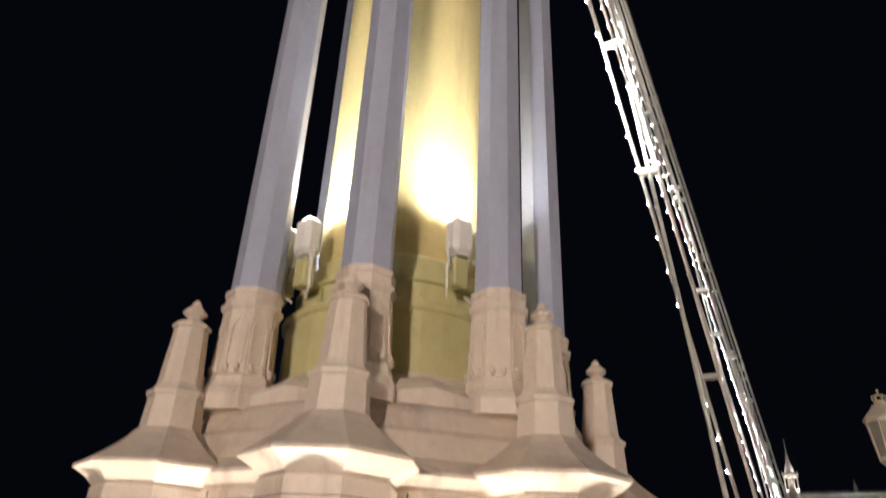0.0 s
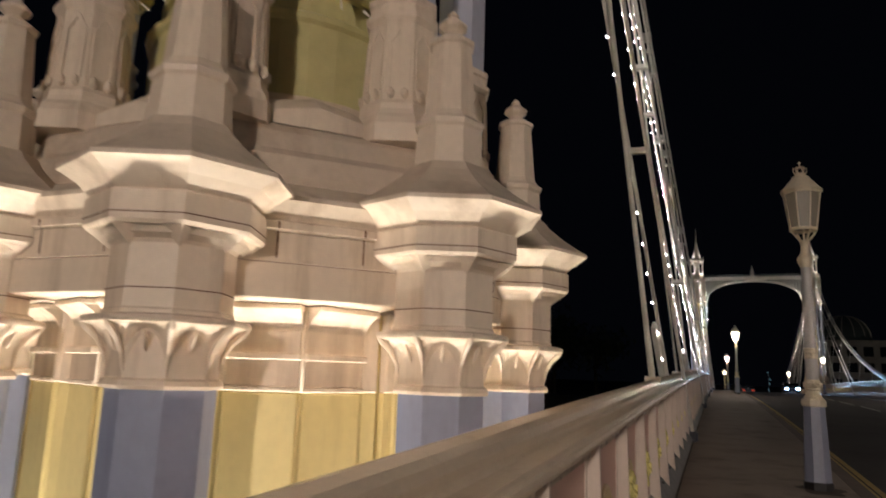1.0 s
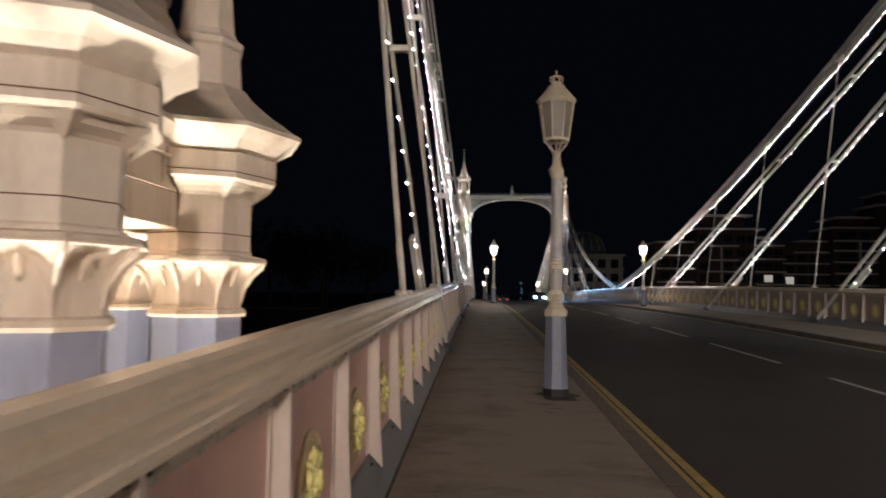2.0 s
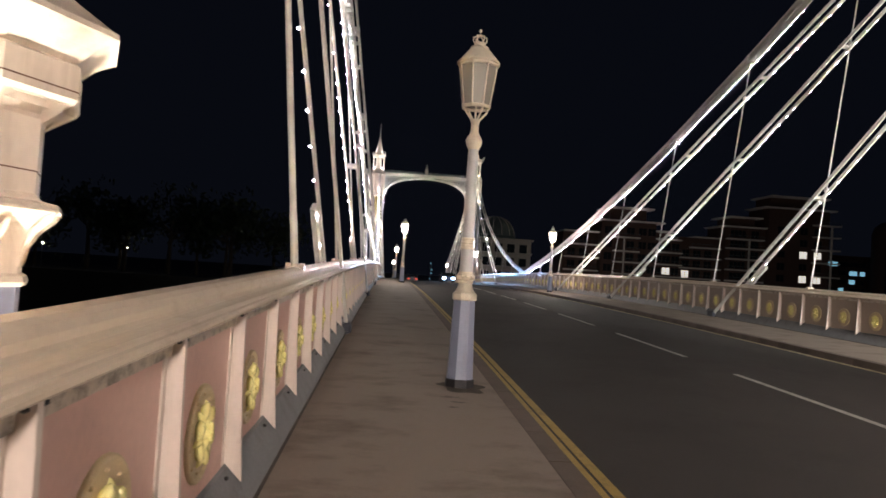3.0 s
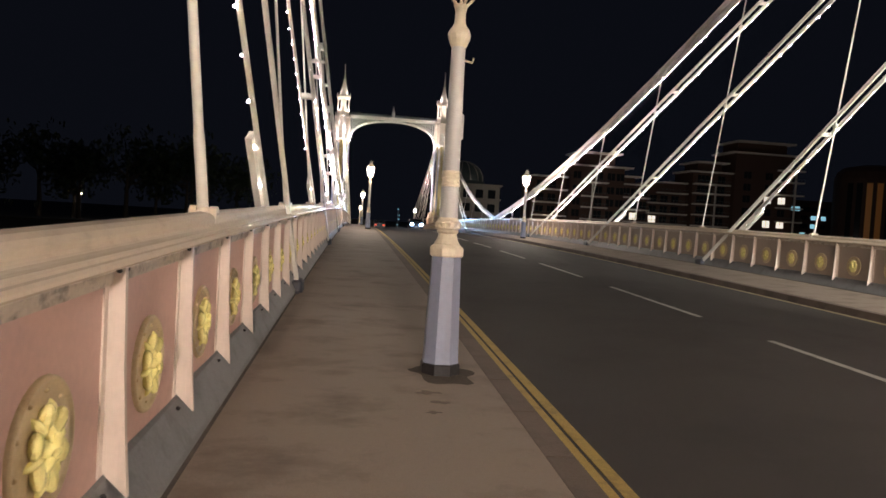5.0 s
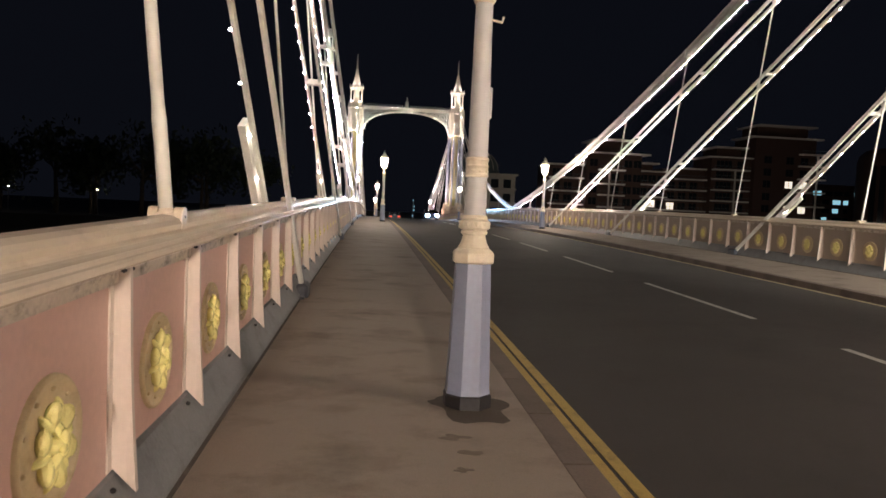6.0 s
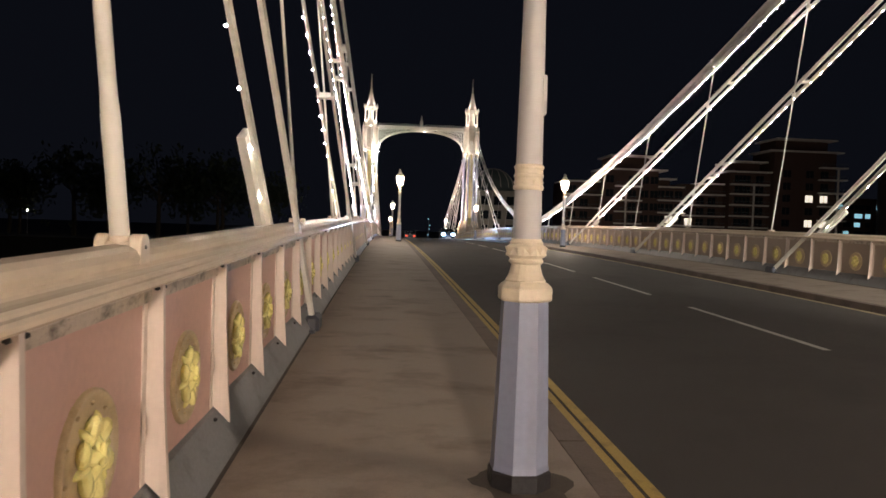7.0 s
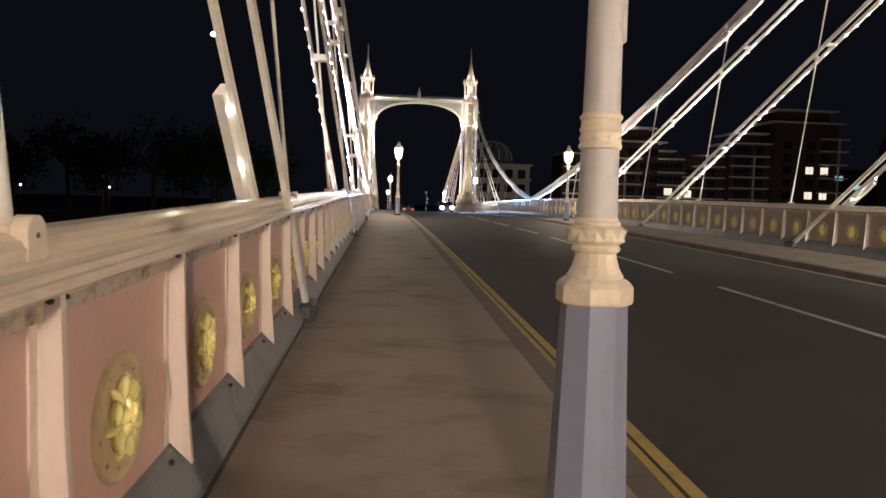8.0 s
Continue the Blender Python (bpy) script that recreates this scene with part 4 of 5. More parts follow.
    rod(bm, [(-0.02, 0, 4.275), (0.02, 0, 4.275)], 0.006, 5)
    part("crown", bm, LAMPCREAM, lp, "small open crown finial")
    return lp


lamp_off, lamp_on = None, None
for lx, ly, lit in LAMP_ROWS:
    m = Matrix.Translation((lx, ly, deck(ly) - 0.012))
    m = m @ Matrix.Scale(1.014, 4)
    proto = lamp_on if lit else lamp_off
    if proto is None:
        proto = build_lamp(lit)
        proto.matrix_basis = m
        if lit:
            lamp_on = proto
        else:
            lamp_off = proto
    else:
        copy_thing(proto, m @ Matrix.Scale(1 / 1.014, 4))
# damp stain round the post's foot
bm = bmesh.new()
lp_x, lp_y = LAMP_ROWS[0][:2]
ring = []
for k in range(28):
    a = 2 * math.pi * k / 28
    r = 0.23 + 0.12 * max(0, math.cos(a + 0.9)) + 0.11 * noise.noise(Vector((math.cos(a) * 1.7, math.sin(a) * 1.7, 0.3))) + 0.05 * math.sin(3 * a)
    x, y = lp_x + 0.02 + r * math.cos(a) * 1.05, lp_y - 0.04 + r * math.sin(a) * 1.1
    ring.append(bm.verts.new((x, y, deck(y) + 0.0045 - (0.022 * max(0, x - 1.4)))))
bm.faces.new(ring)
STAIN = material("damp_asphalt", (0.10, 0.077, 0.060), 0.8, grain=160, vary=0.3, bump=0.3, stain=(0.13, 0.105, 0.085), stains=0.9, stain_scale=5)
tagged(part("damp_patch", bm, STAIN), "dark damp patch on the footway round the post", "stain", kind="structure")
# smaller spots before it
SPOT = material("faint_damp_asphalt", (0.19, 0.15, 0.12), 0.75, grain=160, vary=0.3, bump=0.3, stain=(0.24, 0.19, 0.155), stains=0.9, stain_scale=9, reach=0.08)
for qx, qy, qr in ((1.71, 11.27, 0.06), (1.78, 11.02, 0.05), (1.70, 10.76, 0.035)):
    bm = bmesh.new()
    ring = []
    for k in range(18):
        a = 2 * math.pi * k / 18
        r = qr * (1 + 0.9 * noise.noise(Vector((math.cos(a) * 1.5, math.sin(a) * 1.5, qx * 9))))
        x, y = qx + 1.5 * r * math.cos(a), qy + 0.9 * r * math.sin(a)
        ring.append(bm.verts.new((x, y, deck(y) + 0.0045 - (0.022 * max(0, x - 1.4)))))
    bm.faces.new(ring)
    tagged(part("damp_spot", bm, SPOT), "small dark damp spot on the footway asphalt", "stain", "damp spots", "structure")

# ---------------------------------------------------------------- far bank


GZ = -2.0                 # level of the far bank


def apartment_block(label, y, wall, top, roofs, loft, stack, slabs, post, floors, panes, lit=()):
    """A riverside block facing the bridge: wall from x to x, roof slabs (x, x, z) one over the other, a stack of balconies with its post."""
    bl = thing("apartment_building", (0, y, 0), label, "building", "riverside buildings")
    x0, x1 = wall
    bm = bmesh.new()
    box(bm, (x0, 0, GZ), (x1, 12, top))
    part("wall", bm, BRICK, bl, "dark brick wall")
    if loft:
        bm = bmesh.new()
        box(bm, (loft[0], 1.4, top), (loft[1], 10, roofs[-1][2]))
        part("penthouse_wall", bm, BRICK, bl)
    for xa, xb, z in roofs:
        bm = bmesh.new()
        box(bm, (xa, -1.3, z), (xb, 11, z + 0.42), bevel=0.05)
        part("roof_slab", bm, SLAB, bl, "pale projecting roof slab")
    for xa, xb, z in slabs:
        bm = bmesh.new()
        box(bm, (xa, -1.9, z), (xb, 0.0, z + 0.40), bevel=0.04)
        bal = part("balcony", bm, SLAB, bl, "pale balcony slab")
        bm = bmesh.new()
        box(bm, (xa + 0.05, -1.84, z + 1.25), (xb - 0.05, -1.76, z + 1.33))
        q = xa + 0.1
        while q < xb:
            box(bm, (q, -1.82, z + 0.40), (q + 0.05, -1.78, z + 1.25))
            q += 1.1
        part("railing", bm, ROOFM, bal)
    if post is not None:
        bm = bmesh.new()
        box(bm, (post - 0.2, -1.7, GZ), (post + 0.2, -1.3, stack))
        part("post", bm, SLAB, bl, "pale post through the balconies")
    for z in floors:
        for x in panes:
            bm = bmesh.new()
            box(bm, (x - 1.25, -0.08, z - 1.15), (x + 1.25, 0.0, z + 1.15))
            wi = part("window", bm, BRICK, bl)
            on = (x, z) in lit
            for sx in (-0.6, 0.6):
                bm = bmesh.new()
                box(bm, (x + sx - 0.53, -0.12, z - 1.02), (x + sx + 0.53, -0.085, z + 1.02))
                part("pane", bm, ROOMLIGHT if on else DARKGLASS, wi)
    return bl


apartment_block("tall dark brick apartment block with a few lit windows", 200, (112.6, 131.4), 27.5, [(110.5, 133.0, 27.5), (112.4, 130.8, 30.9)], (113.6, 129.4),
                23.2, [(126.0, 134.0, z) for z in (23.0, 19.5, 15.7, 11.8, 7.7, 3.6)], 131.2, (21.2, 17.6, 14.1, 10.4, 6.9), (116.5, 123.4, 127.9),
                {(123.4, 14.1), (127.9, 14.1), (123.4, 6.9), (127.9, 6.9)})
apartment_block("dark brick apartment block with stacked balconies", 202, (100.4, 114.4), 21.2, [(98.9, 116.0, 21.2), (101.0, 111.2, 24.1)], (102.4, 110.0),
                18.0, [(100.4, 111.6, z) for z in (17.5, 14.7, 11.5, 8.3, 5.0)], 107.0, (19.4, 16.2, 13.2, 10.0, 6.7), (103.0, 105.4, 109.4))
apartment_block("low dark apartment wing with long pale slabs", 206, (87.4, 100.6), 17.6, [(92.4, 101.0, 17.6)], None,
                None, [(91.0, 101.0, 14.4), (88.0, 101.0, 11.2), (88.0, 100.6, 8.1), (88.0, 100.6, 5.0)], None, (12.8, 9.6, 6.5), (90.0, 93.5, 97.0), {(90.0, 6.5)})
apartment_block("dark brick apartment block with a pale stepped roof", 200, (62.0, 78.2), 20.4, [(61.6, 80.4, 20.4), (63.5, 77.0, 24.2)], (64.6, 75.6),
                16.0, [(65.4, 73.0, z) for z in (15.6, 11.6, 8.4, 5.0)], 68.3, (17.8, 13.8, 10.2, 6.8), (64.0, 70.6, 74.2, 77.0))
apartment_block("low dark apartment wing beside the brick block", 203, (51.4, 61.9), 16.8, [(51.4, 62.0, 16.8)], None,
                None, [(51.8, 61.9, z) for z in (13.0, 9.2, 5.4)], None, (14.8, 11.0, 7.4), (54.0, 57.5), ())
apartment_block("low dark apartment wing with set-back roof slabs", 204, (78.3, 87.2), 16.2, [(76.8, 87.4, 16.1), (76.4, 84.8, 18.4)], (78.4, 83.8),
                None, [(78.4, 87.6, z) for z in (12.2, 8.6, 5.0)], None, (14.2, 10.4, 6.9), (80.6, 83.2, 86.0), {(83.2, 6.9)})
ob = thing("office_building", (0, 232, 0), "low office block with cool lit windows", "building", "riverside buildings")
bm = bmesh.new()
box(bm, (138, 0, GZ), (196, 12, 17))
part("wall", bm, BRICK, ob)
rng = random.Random(8)
for f in range(5):
    for b in range(13):
        bm = bmesh.new()
        wide = rng.uniform(1.6, 3.6)
        box(bm, (141 + b * 3.9, -0.12, 1.2 + f * 3.0), (141 + b * 3.9 + wide, 0.0, 2.7 + f * 3.0))
        part("window", bm, COOLROOM if rng.random() < (0.34 if f < 4 else 0.12) else DARKGLASS, ob)
ob = thing("brick_building", (0, 200, 0), "brick building washed by orange light", "building", "riverside buildings")
bm = bmesh.new()
lathe(bm, [(10.5, GZ), (10.5, 23.0), (9.8, 25.2), (8.0, 26.8), (4.0, 27.6)], n=24, turn=0, at=(163.5, 8, 0))
part("wall", bm, BRICK, ob, "rounded dark brick wall")
for a in range(200, 290, 15):
    bm = bmesh.new()
    m = Matrix.Translation((163.5, 8, 0)) @ Matrix.Rotation(radians(a), 4, "Z")
    box(bm, (10.38, -0.8, 2.0), (10.56, 0.8, 21.5), m)
    part("window", bm, ORANGE if a in (230, 245) else DARKGLASS, ob, "tall narrow window")

# domed building beyond the far tower
dm = thing("domed_building", (29.2, 185, 0), "pale stone riverside building with a glazed dome", "building", "riverside buildings")
bm = bmesh.new()
box(bm, (-4.6, 0, GZ), (9.1, 14, 11.9))
part("wall", bm, STONE, dm, "pale stone wall")
for z, out in ((11.9, 0.6), (8.2, 0.35), (4.6, 0.2)):
    bm = bmesh.new()
    box(bm, (-4.6 - out, -out, z), (9.1 + out, 14 + out, z + 0.45), bevel=0.04)
    part("cornice", bm, STONE, dm, "projecting stone cornice")
bm = bmesh.new()
lathe(bm, [(5.9, 12.3), (5.9, 13.2), (5.6, 13.4)] + [(5.6 * math.cos(radians(a)), 13.4 + 5.1 * math.sin(radians(a))) for a in range(6, 86, 8)], n=28, turn=0, at=(0, 6.5, 0))
dome = part("dome", bm, ROOFM, dm, "dark green dome")
for k in range(14):
    a = 2 * math.pi * k / 14
    bm = bmesh.new()
    rod(bm, [(5.66 * math.cos(radians(q)) * math.cos(a), 6.5 + 5.66 * math.cos(radians(q)) * math.sin(a), 13.4 + 5.16 * math.sin(radians(q))) for q in range(0, 90, 12)], 0.09, 4)
    part("rib", bm, SLAB, dome)
for f in range(3):
    for b in range(4):
        bm = bmesh.new()
        box(bm, (-3.9 + b * 3.3, -0.1, 0.9 + f * 3.7), (-1.9 + b * 3.3, 0.0, 3.5 + f * 3.7))
        part("window", bm, DARKGLASS, dm)

# far bank and quay
bm = bmesh.new()
v = [bm.verts.new(p) for p in ((-900, 168, -2.2), (900, 140, -2.2), (900, 1500, -2.2), (-900, 1500, -2.2), (-900, 168, -9.2), (900, 140, -9.2))]
bm.faces.new(v[:4])
bm.faces.new((v[0], v[4], v[5], v[1]))
tagged(part("ground", bm, BANK), "dark far river bank with its quay wall", "river bank", kind="structure")


def build_tree(at, h, seed):
    rng = random.Random(seed)
    tr = thing("tree", at, "dark broad-leaved tree on the far bank at night", "tree", "bank trees")
    bm = bmesh.new()
    rod(bm, [(0, 0, -0.3), (0.1, 0.1, h * 0.2), (0.2, -0.1, h * 0.45), (0.0, 0.2, h * 0.75)], [h * 0.03, h * 0.024, h * 0.017, h * 0.006], 8)
    tips = []
    for k in range(9):
        a = rng.uniform(0, 6.28)
        z = h * rng.uniform(0.28, 0.62)
        r = h * rng.uniform(0.18, 0.34)
        tip = Vector((r * math.cos(a), r * math.sin(a), z + h * rng.uniform(0.1, 0.3)))
        rod(bm, [(0.1, 0, z), (tip.x * 0.5, tip.y * 0.5, z + (tip.z - z) * 0.35), tip], [h * 0.012, h * 0.008, h * 0.003], 5)
        tips.append(tip)
    part("trunk", bm, BARK, tr)
    bm = bmesh.new()
    tips.append(Vector((0, 0, h * 0.85)))
    for k in range(340):
        c = rng.choice(tips) + Vector((rng.gauss(0, 0.11 * h), rng.gauss(0, 0.11 * h), rng.gauss(0, 0.09 * h)))
        q = Euler((rng.uniform(0, 6), rng.uniform(0, 6), rng.uniform(0, 6))).to_matrix()
        for s in range(3):
            o = Vector((rng.gauss(0, .5), rng.gauss(0, .5), rng.gauss(0, .4)))
            w = rng.uniform(0.35, 0.8)
            vs = [bm.verts.new(c + o + q @ Vector(p)) for p in ((-w, 0, 0), (0, -w * .5, 0.1), (w, 0, 0), (0, w * .5, 0.15))]
            bm.faces.new(vs)
    part("crown", bm, LEAFM, tr)
    return tr


protos = [build_tree((-38, 172, GZ), 17, 11), build_tree((-50, 168, GZ), 20, 12), build_tree((-64, 176, GZ), 15, 13)]
rng = random.Random(21)
for k in range(15):
    m = Matrix.Translation((-26 - 11 * k + rng.uniform(-3, 3), 172 + rng.uniform(-2, 14), GZ)) @ Matrix.Rotation(rng.uniform(0, 6), 4, "Z")
    copy_thing(protos[k % 3], m)
# signal mast with bluish lamps past the far tower
sm = thing("signal_mast", (13.7, 214, GZ), "distant thin mast with small bluish lamps", "mast")
bm = bmesh.new()
rod(bm, [(0, 0, -0.3), (0, 0, 7.2)], 0.07, 6)
part("pole", bm, PLINTH, sm)
for z, dx in ((6.9, -0.1), (5.0, 0.35), (3.9, 0.2), (2.2, -0.1)):
    bm = bmesh.new()
    ball(bm, (dx, -0.1, z), 0.2)
    part("lamp", bm, COOLROOM, sm)
# far-bank lamps; those at x > 0 are added to light the buildings
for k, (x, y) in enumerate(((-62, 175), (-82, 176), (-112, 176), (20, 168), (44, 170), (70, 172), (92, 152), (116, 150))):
    ql = thing("quay_lamp", (x, y, GZ), "small distant far-bank lamp, added as fill on the right", "street lamp", "quay lamps")
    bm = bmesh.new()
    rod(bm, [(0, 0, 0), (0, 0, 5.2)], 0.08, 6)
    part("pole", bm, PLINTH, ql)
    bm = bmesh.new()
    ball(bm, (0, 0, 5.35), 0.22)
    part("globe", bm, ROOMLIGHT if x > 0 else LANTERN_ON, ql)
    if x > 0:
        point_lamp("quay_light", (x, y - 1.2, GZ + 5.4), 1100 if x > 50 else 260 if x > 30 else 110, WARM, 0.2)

# ---------------------------------------------------------------- oncoming car, far off


def build_car(at, turn, front, tail=False):
    car = thing("car", Matrix.Translation(at) @ Matrix.Rotation(radians(turn), 4, "Z"), "dark car on the bridge with %s lamps on" % ("red tail" if tail else "bright head"), "car", "cars")
    bm = bmesh.new()
    sec = [(-2.1, 0.35), (-2.15, 0.75), (-1.9, 0.95), (-0.9, 1.02), (-0.3, 1.42), (1.1, 1.45), (1.8, 1.05), (2.1, 0.95), (2.15, 0.4)]
    rows = [[bm.verts.new((x * (0.86 if z > 1.1 else 1), y, z)) for y, z in sec] for x in (-0.86, 0.86)]
    for q in range(len(sec)):
        bm.faces.new((rows[0][q], rows[0][(q + 1) % len(sec)], rows[1][(q + 1) % len(sec)], rows[1][q]))
    bm.faces.new(rows[0]); bm.faces.new(rows[1][::-1])
    part("body", bm, CARP, car)
    bm = bmesh.new()
    v = [bm.verts.new(p) for p in ((-0.7, -0.9, 1.06), (0.7, -0.9, 1.06), (0.62, -0.36, 1.40), (-0.62, -0.36, 1.40))]
    bm.faces.new(v)
    part("windscreen", bm, DARKGLASS, car)
    for x in (-0.8, 0.8):
        for y in (-1.35, 1.3):
            bm = bmesh.new()
            t = Matrix.Translation((x, y, 0.32)) @ Matrix.Rotation(radians(90), 4, "Y")
            lathe(bm, [(0.2, -0.1), (0.32, -0.09), (0.32, 0.09), (0.2, 0.1)], n=18, turn=0)
            bmesh.ops.transform(bm, matrix=t, verts=bm.verts)
            part("wheel", bm, RUBBER, car)
    for x in (-0.62, 0.62):
        bm = bmesh.new()
        y = 2.16 if tail else -2.16
        box(bm, (x - 0.18, min(y, y * 1.01), 0.56), (x + 0.18, max(y, y * 1.01), 0.78), bevel=0.004)
        part("tail_light" if tail else "headlight", bm, TAIL if tail else front, car)
    return car


build_car((9.2, 100, deck(100) - 0.10), 0, HEADLIGHT)
spot_lamp("headlamp", (9.2, 97.6, deck(100) + 0.55), (4.5, 40, deck(40) + 0.2), 5200, (0.36, 0.62, 1.0), 0.1, 100, 0.9)
build_car((4.9, 118, deck(118) - 0.15), 180, HEADLIGHT, tail=True)

# ---------------------------------------------------------------- parapets
PB = stations(Y0, 188.0, BAY)
MZ = 0.605                # medallion centre above the footway
RAIL_SEC = [(0.088, 1.072), (0.102, 1.076), (0.106, 1.128), (0.118, 1.146), (0.150, 1.153), (0.172, 1.156), (0.186, 1.168), (0.187, 1.182), (0.176, 1.194), (0.158, 1.197), (0.152, 1.206), (0.140, 1.214), (0.118, 1.212),
            (0.085, 1.210), (0.045, 1.212), (0.030, 1.220), (0.020, 1.232), (0.024, 1.262), (0.008, 1.29), (-0.025, 1.308), (-0.09, 1.315), (-0.155, 1.298), (-0.18, 1.26), (-0.18, 1.13), (-0.14, 1.09), (-0.06, 1.08), (-0.06, 1.072)]
for nm, sgn, x0 in (("parapet_left", 1, 0.0), ("parapet_right", -1, 2 * CX)):
    pa = thing(nm, (0, 0, 0), "cream and pink iron bridge parapet with gold flower medallions", "parapet", kind="structure")
    bm = bmesh.new()
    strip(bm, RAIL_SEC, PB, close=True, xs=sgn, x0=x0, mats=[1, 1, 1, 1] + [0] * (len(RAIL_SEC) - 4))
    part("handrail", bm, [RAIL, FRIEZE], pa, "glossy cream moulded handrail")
    bm = bmesh.new()
    strip(bm, [(0.03, 0.282), (0.07, 0.276), (0.10, 0.262), (0.215, 0.05), (0.225, 0.014), (0.225, -0.05), (-0.19, -0.05), (-0.19, 0.282)], PB, close=True, xs=sgn, x0=x0)
    part("plinth", bm, PLINTH, pa, "dark grey sloping plinth")
    bm = bmesh.new()
    strip(bm, [(0.066, 0.25), (0.066, 1.08), (-0.03, 1.08), (-0.03, 0.25)], PB, close=True, xs=sgn, x0=x0)
    part("backing", bm, PINK if sgn > 0 else PINK_SHADED, pa)
    bm = bmesh.new()
    strip(bm, [(0.222, 0.002), (0.226, 0.016), (0.238, 0.0055), (0.246, 0.002)], PB, close=True, xs=sgn, x0=x0)
    part("dirt_seam", bm, SEAM, pa, "dark line of grime along the plinth's foot")
    # pieces on shared meshes
    bm = bmesh.new()
    w = (BAY if sgn > 0 else 1.2325) / 2 - 0.012
    v = [bm.verts.new((sgn * x, s * w, z)) for s in (-1, 1) for x, z in ((0.066, 0.275), (0.08, 0.284), (0.08, 1.078), (0.066, 1.079))]
    for q in range(4):
        bm.faces.new((v[q], v[(q + 1) % 4], v[4 + (q + 1) % 4], v[4 + q]))
    bm.faces.new(v[:4][::-1]); bm.faces.new(v[4:])
    panel = part("panel", bm, PINK if sgn > 0 else PINK_SHADED, pa, "", (0, 0, -50))
    bm = bmesh.new()
    sec = [(0.078, 0.30), (0.19, 0.185), (0.172, 0.45), (0.158, 0.75), (0.15, 1.148), (0.078, 1.148)]
    rows = [[bm.verts.new((sgn * x, y, z)) for x, z in sec] for y in (-0.016, 0.016)]
    for q in range(len(sec)):
        bm.faces.new((rows[0][q], rows[0][(q + 1) % len(sec)], rows[1][(q + 1) % len(sec)], rows[1][q]))
    bm.faces.new(rows[0]); bm.faces.new(rows[1][::-1])
    box(bm, (min(sgn * 0.066, sgn * 0.088), -0.06, 0.280), (max(sgn * 0.066, sgn * 0.088), 0.06, 1.075))
    rib = part("rib", bm, RIBW, pa, "", (0, 0, -50))
    bm = bmesh.new()
    N = 32
    dish = [(1.0, 0.0), (0.995, 0.012), (0.965, 0.020), (0.925, 0.020), (0.90, 0.012), (0.86, 0.006), (0.60, 0.010), (0.02, 0.016)]
    rings = [[bm.verts.new((sgn * (0.08 + h), 0.246 * r * math.cos(2 * math.pi * k / N), MZ + 0.242 * r * math.sin(2 * math.pi * k / N))) for k in range(N)] for r, h in dish]
    for ra, rb in zip(rings, rings[1:]):
        for k in range(N):
            bm.faces.new((ra[k], ra[(k + 1) % N], rb[(k + 1) % N], rb[k]))
    for k in range(10):      # small cast studs round the field
        a = 2 * math.pi * (k + 0.35) / 10
        ball(bm, (sgn * 0.089, 0.192 * math.cos(a), MZ + 0.188 * math.sin(a)), 0.011, squash=(0.9, 1.3, 0.9))
    medal = part("medallion", bm, OVAL, pa, "", (0, 0, -50), smooth=True)
    bm = bmesh.new()
    # rosette: outer petals, inner petals folded over them, a twisted bud with crossing leaf tips
    def petal(along_r, ang, hw, hl, lift, tip, thick):
        q = (Matrix.Translation((sgn * lift, 0, MZ)) @ Matrix.Diagonal((1.15, 0.84, 1, 1)) @ Matrix.Rotation(radians(ang), 4, "X") @ Matrix.Translation((0, 0, along_r))
             @ Matrix.Rotation(radians(sgn * tip), 4, "Y") @ Matrix.Diagonal((thick, hw, hl, 1)))
        bmesh.ops.create_uvsphere(bm, u_segments=9, v_segments=7, radius=1, matrix=q)
    for k in range(6):
        petal(0.092, 60 * k + 12, 0.054, 0.070, 0.097, 16, 0.026)
        petal(0.118, 60 * k + 42, 0.018, 0.048, 0.100, -14, 0.020)
    for k, (r, ang, hw, hl, tip) in enumerate(((0.058, 8, 0.034, 0.062, -26), (0.052, 80, 0.030, 0.050, -30), (0.060, 150, 0.036, 0.060, -22), (0.050, 218, 0.030, 0.054, -32), (0.054, 292, 0.032, 0.052, -24))):
        petal(r, ang, hw, hl, 0.112, tip, 0.018)
    petal(0.012, 24, 0.020, 0.058, 0.132, 12, 0.017)
    petal(0.006, -48, 0.017, 0.050, 0.136, -10, 0.015)
    petal(0.020, 100, 0.015, 0.040, 0.138, 14, 0.014)
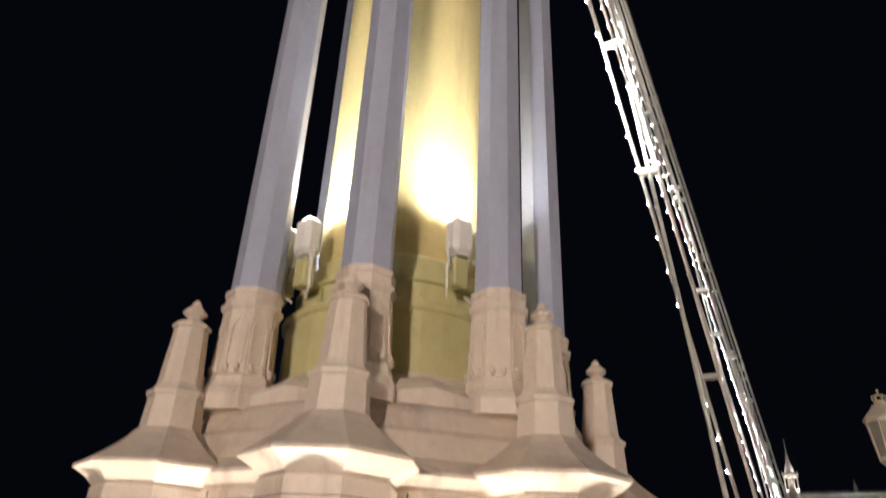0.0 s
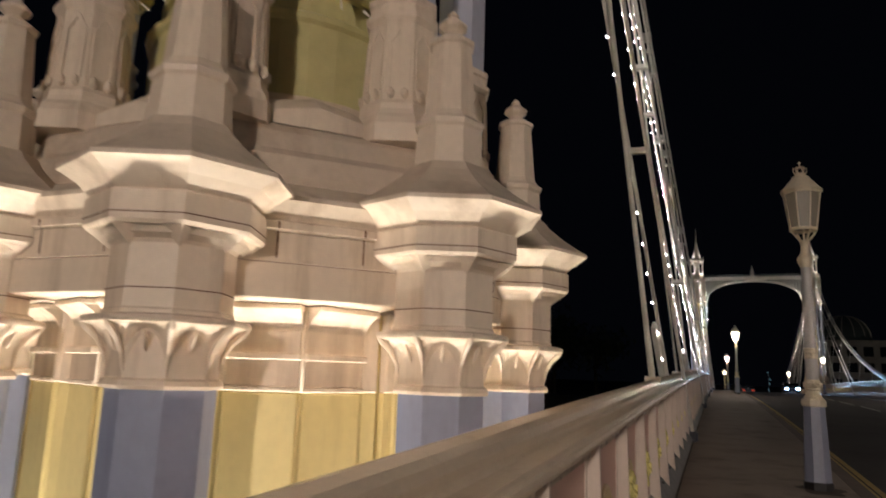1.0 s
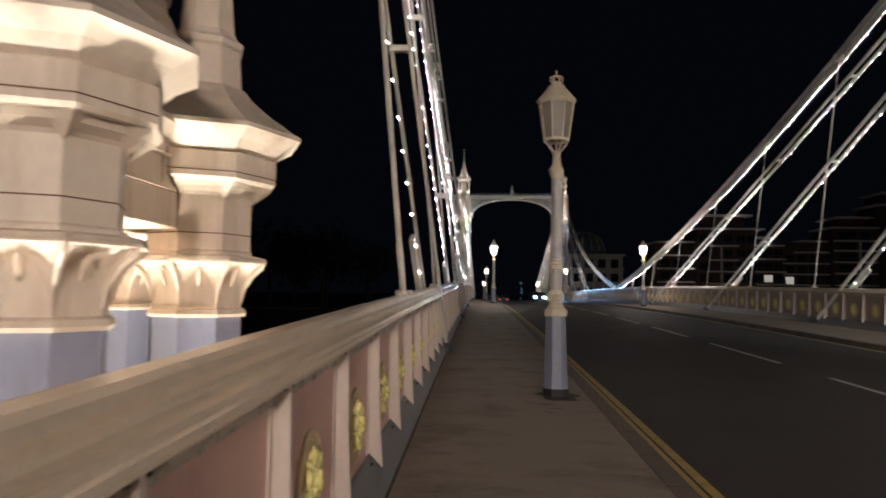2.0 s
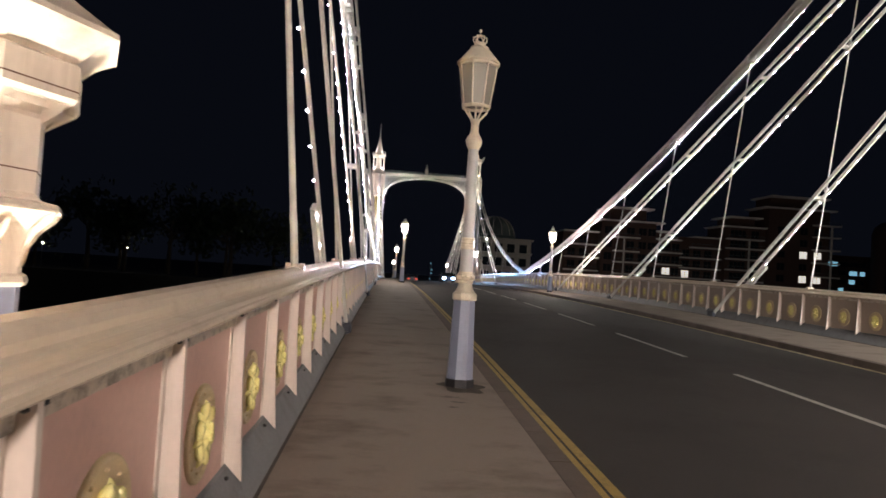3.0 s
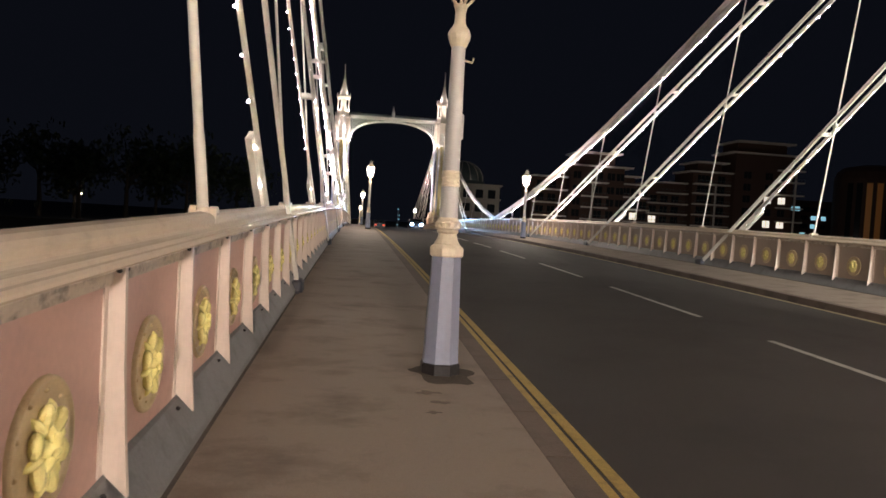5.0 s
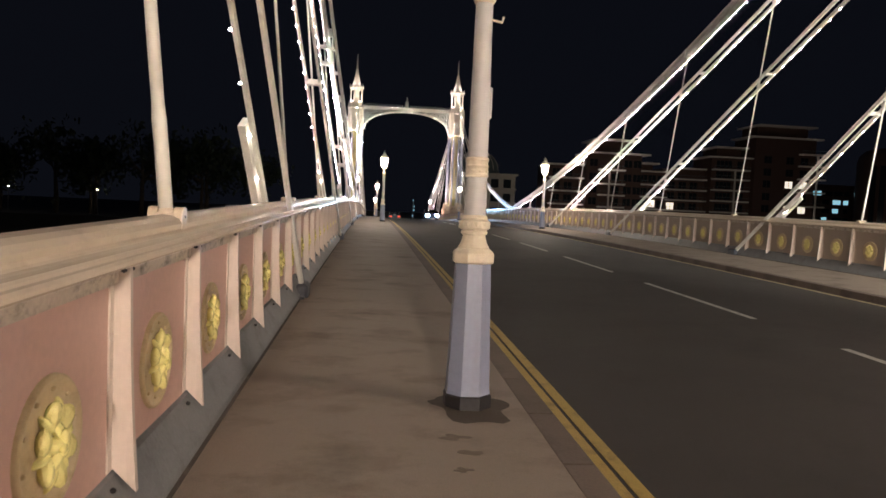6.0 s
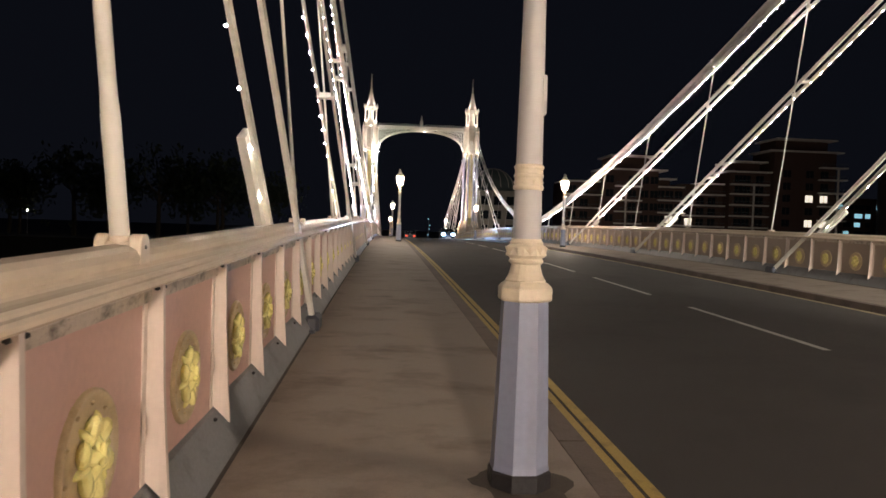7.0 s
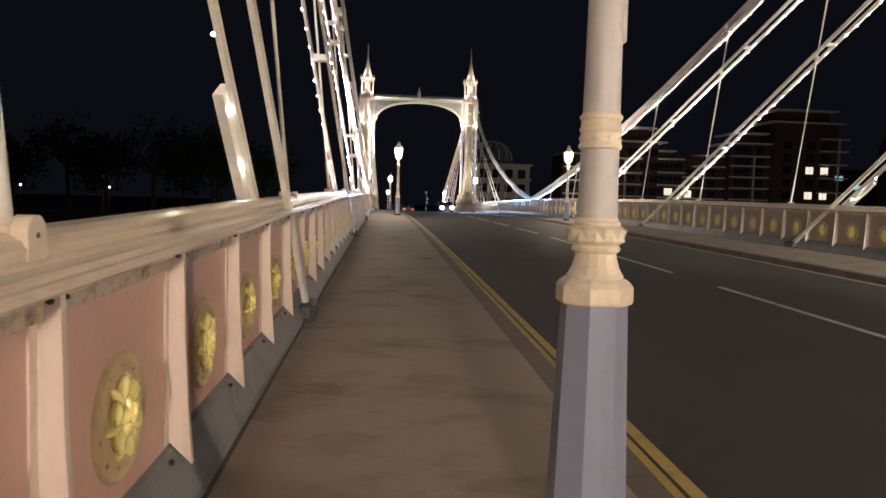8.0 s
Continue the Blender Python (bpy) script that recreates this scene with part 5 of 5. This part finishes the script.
    gold = part("gold_flower", bm, GOLD, pa, "gilded leaf relief", (0, 0, -50))
    bm = bmesh.new()
    for dy in (-0.10, 0.09):
        ball(bm, (sgn * 0.125, dy, 0.226), 0.016, squash=(1, 1, 0.9))
    bolt = part("bolt", bm, TAR, pa, "", (0, 0, -50))
    bm = bmesh.new()
    for dy in (-0.045, 0.05):
        ball(bm, (sgn * 0.135, dy, 1.135), 0.014, squash=(1, 1, 0.8))
    stud = part("stud", bm, TAR, pa, "", (0, 0, -50))
    r0, bay = (RIB0, BAY) if sgn > 0 else (22.244, 1.2325)
    k0 = int((Y0 + 2 - r0) / bay)
    spots = [r0 + bay * k for k in range(k0, int((186 - r0) / bay))]
    firsts = True
    for y in spots:
        c = y + bay / 2
        zr, zc = (x0, y, deck(y)), (x0, c, deck(c))
        if firsts:
            rib.matrix_basis = Matrix.Translation(zr)
            panel.matrix_basis, medal.matrix_basis, gold.matrix_basis, bolt.matrix_basis = Matrix.Translation(zc), Matrix.Translation(zc), Matrix.Translation(zc), Matrix.Translation(zr)
            stud.matrix_basis = Matrix.Translation(zr)
            firsts = False
            continue
        again(rib, pa, zr)
        again(panel, pa, zc)
        again(medal, pa, zc)
        again(gold, pa, zc)
        if -3 < y < 50:
            again(bolt, pa, zr)
            again(stud, pa, zr)

# kerb stones
for nm, sgn, x0 in (("kerb_left", 1, 0.0), ("kerb_right", -1, 2 * CX)):
    far = 0.0 if sgn > 0 else 0.352
    kb = thing(nm, (0, 0, 0), "dark reddish-grey kerb stones along the footway", "kerb", kind="structure")
    bm = bmesh.new()
    xa, xb = sorted((sgn * (2.302 + far), sgn * (2.50 + far)))
    box(bm, (xa, -0.4555, -0.3), (xb, 0.4555, -0.018), bevel=0.008)
    tilt = lambda q: Matrix.Translation((x0, q, deck(q))) @ Matrix.Rotation(math.atan(0.0335 - 0.00054 * q), 4, "X")
    stone = part("kerb_stone", bm, KERB, kb, "", tilt(-28))
    y = -28 + 0.915
    while y < 188:
        again(stone, kb, tilt(y))
        y += 0.915
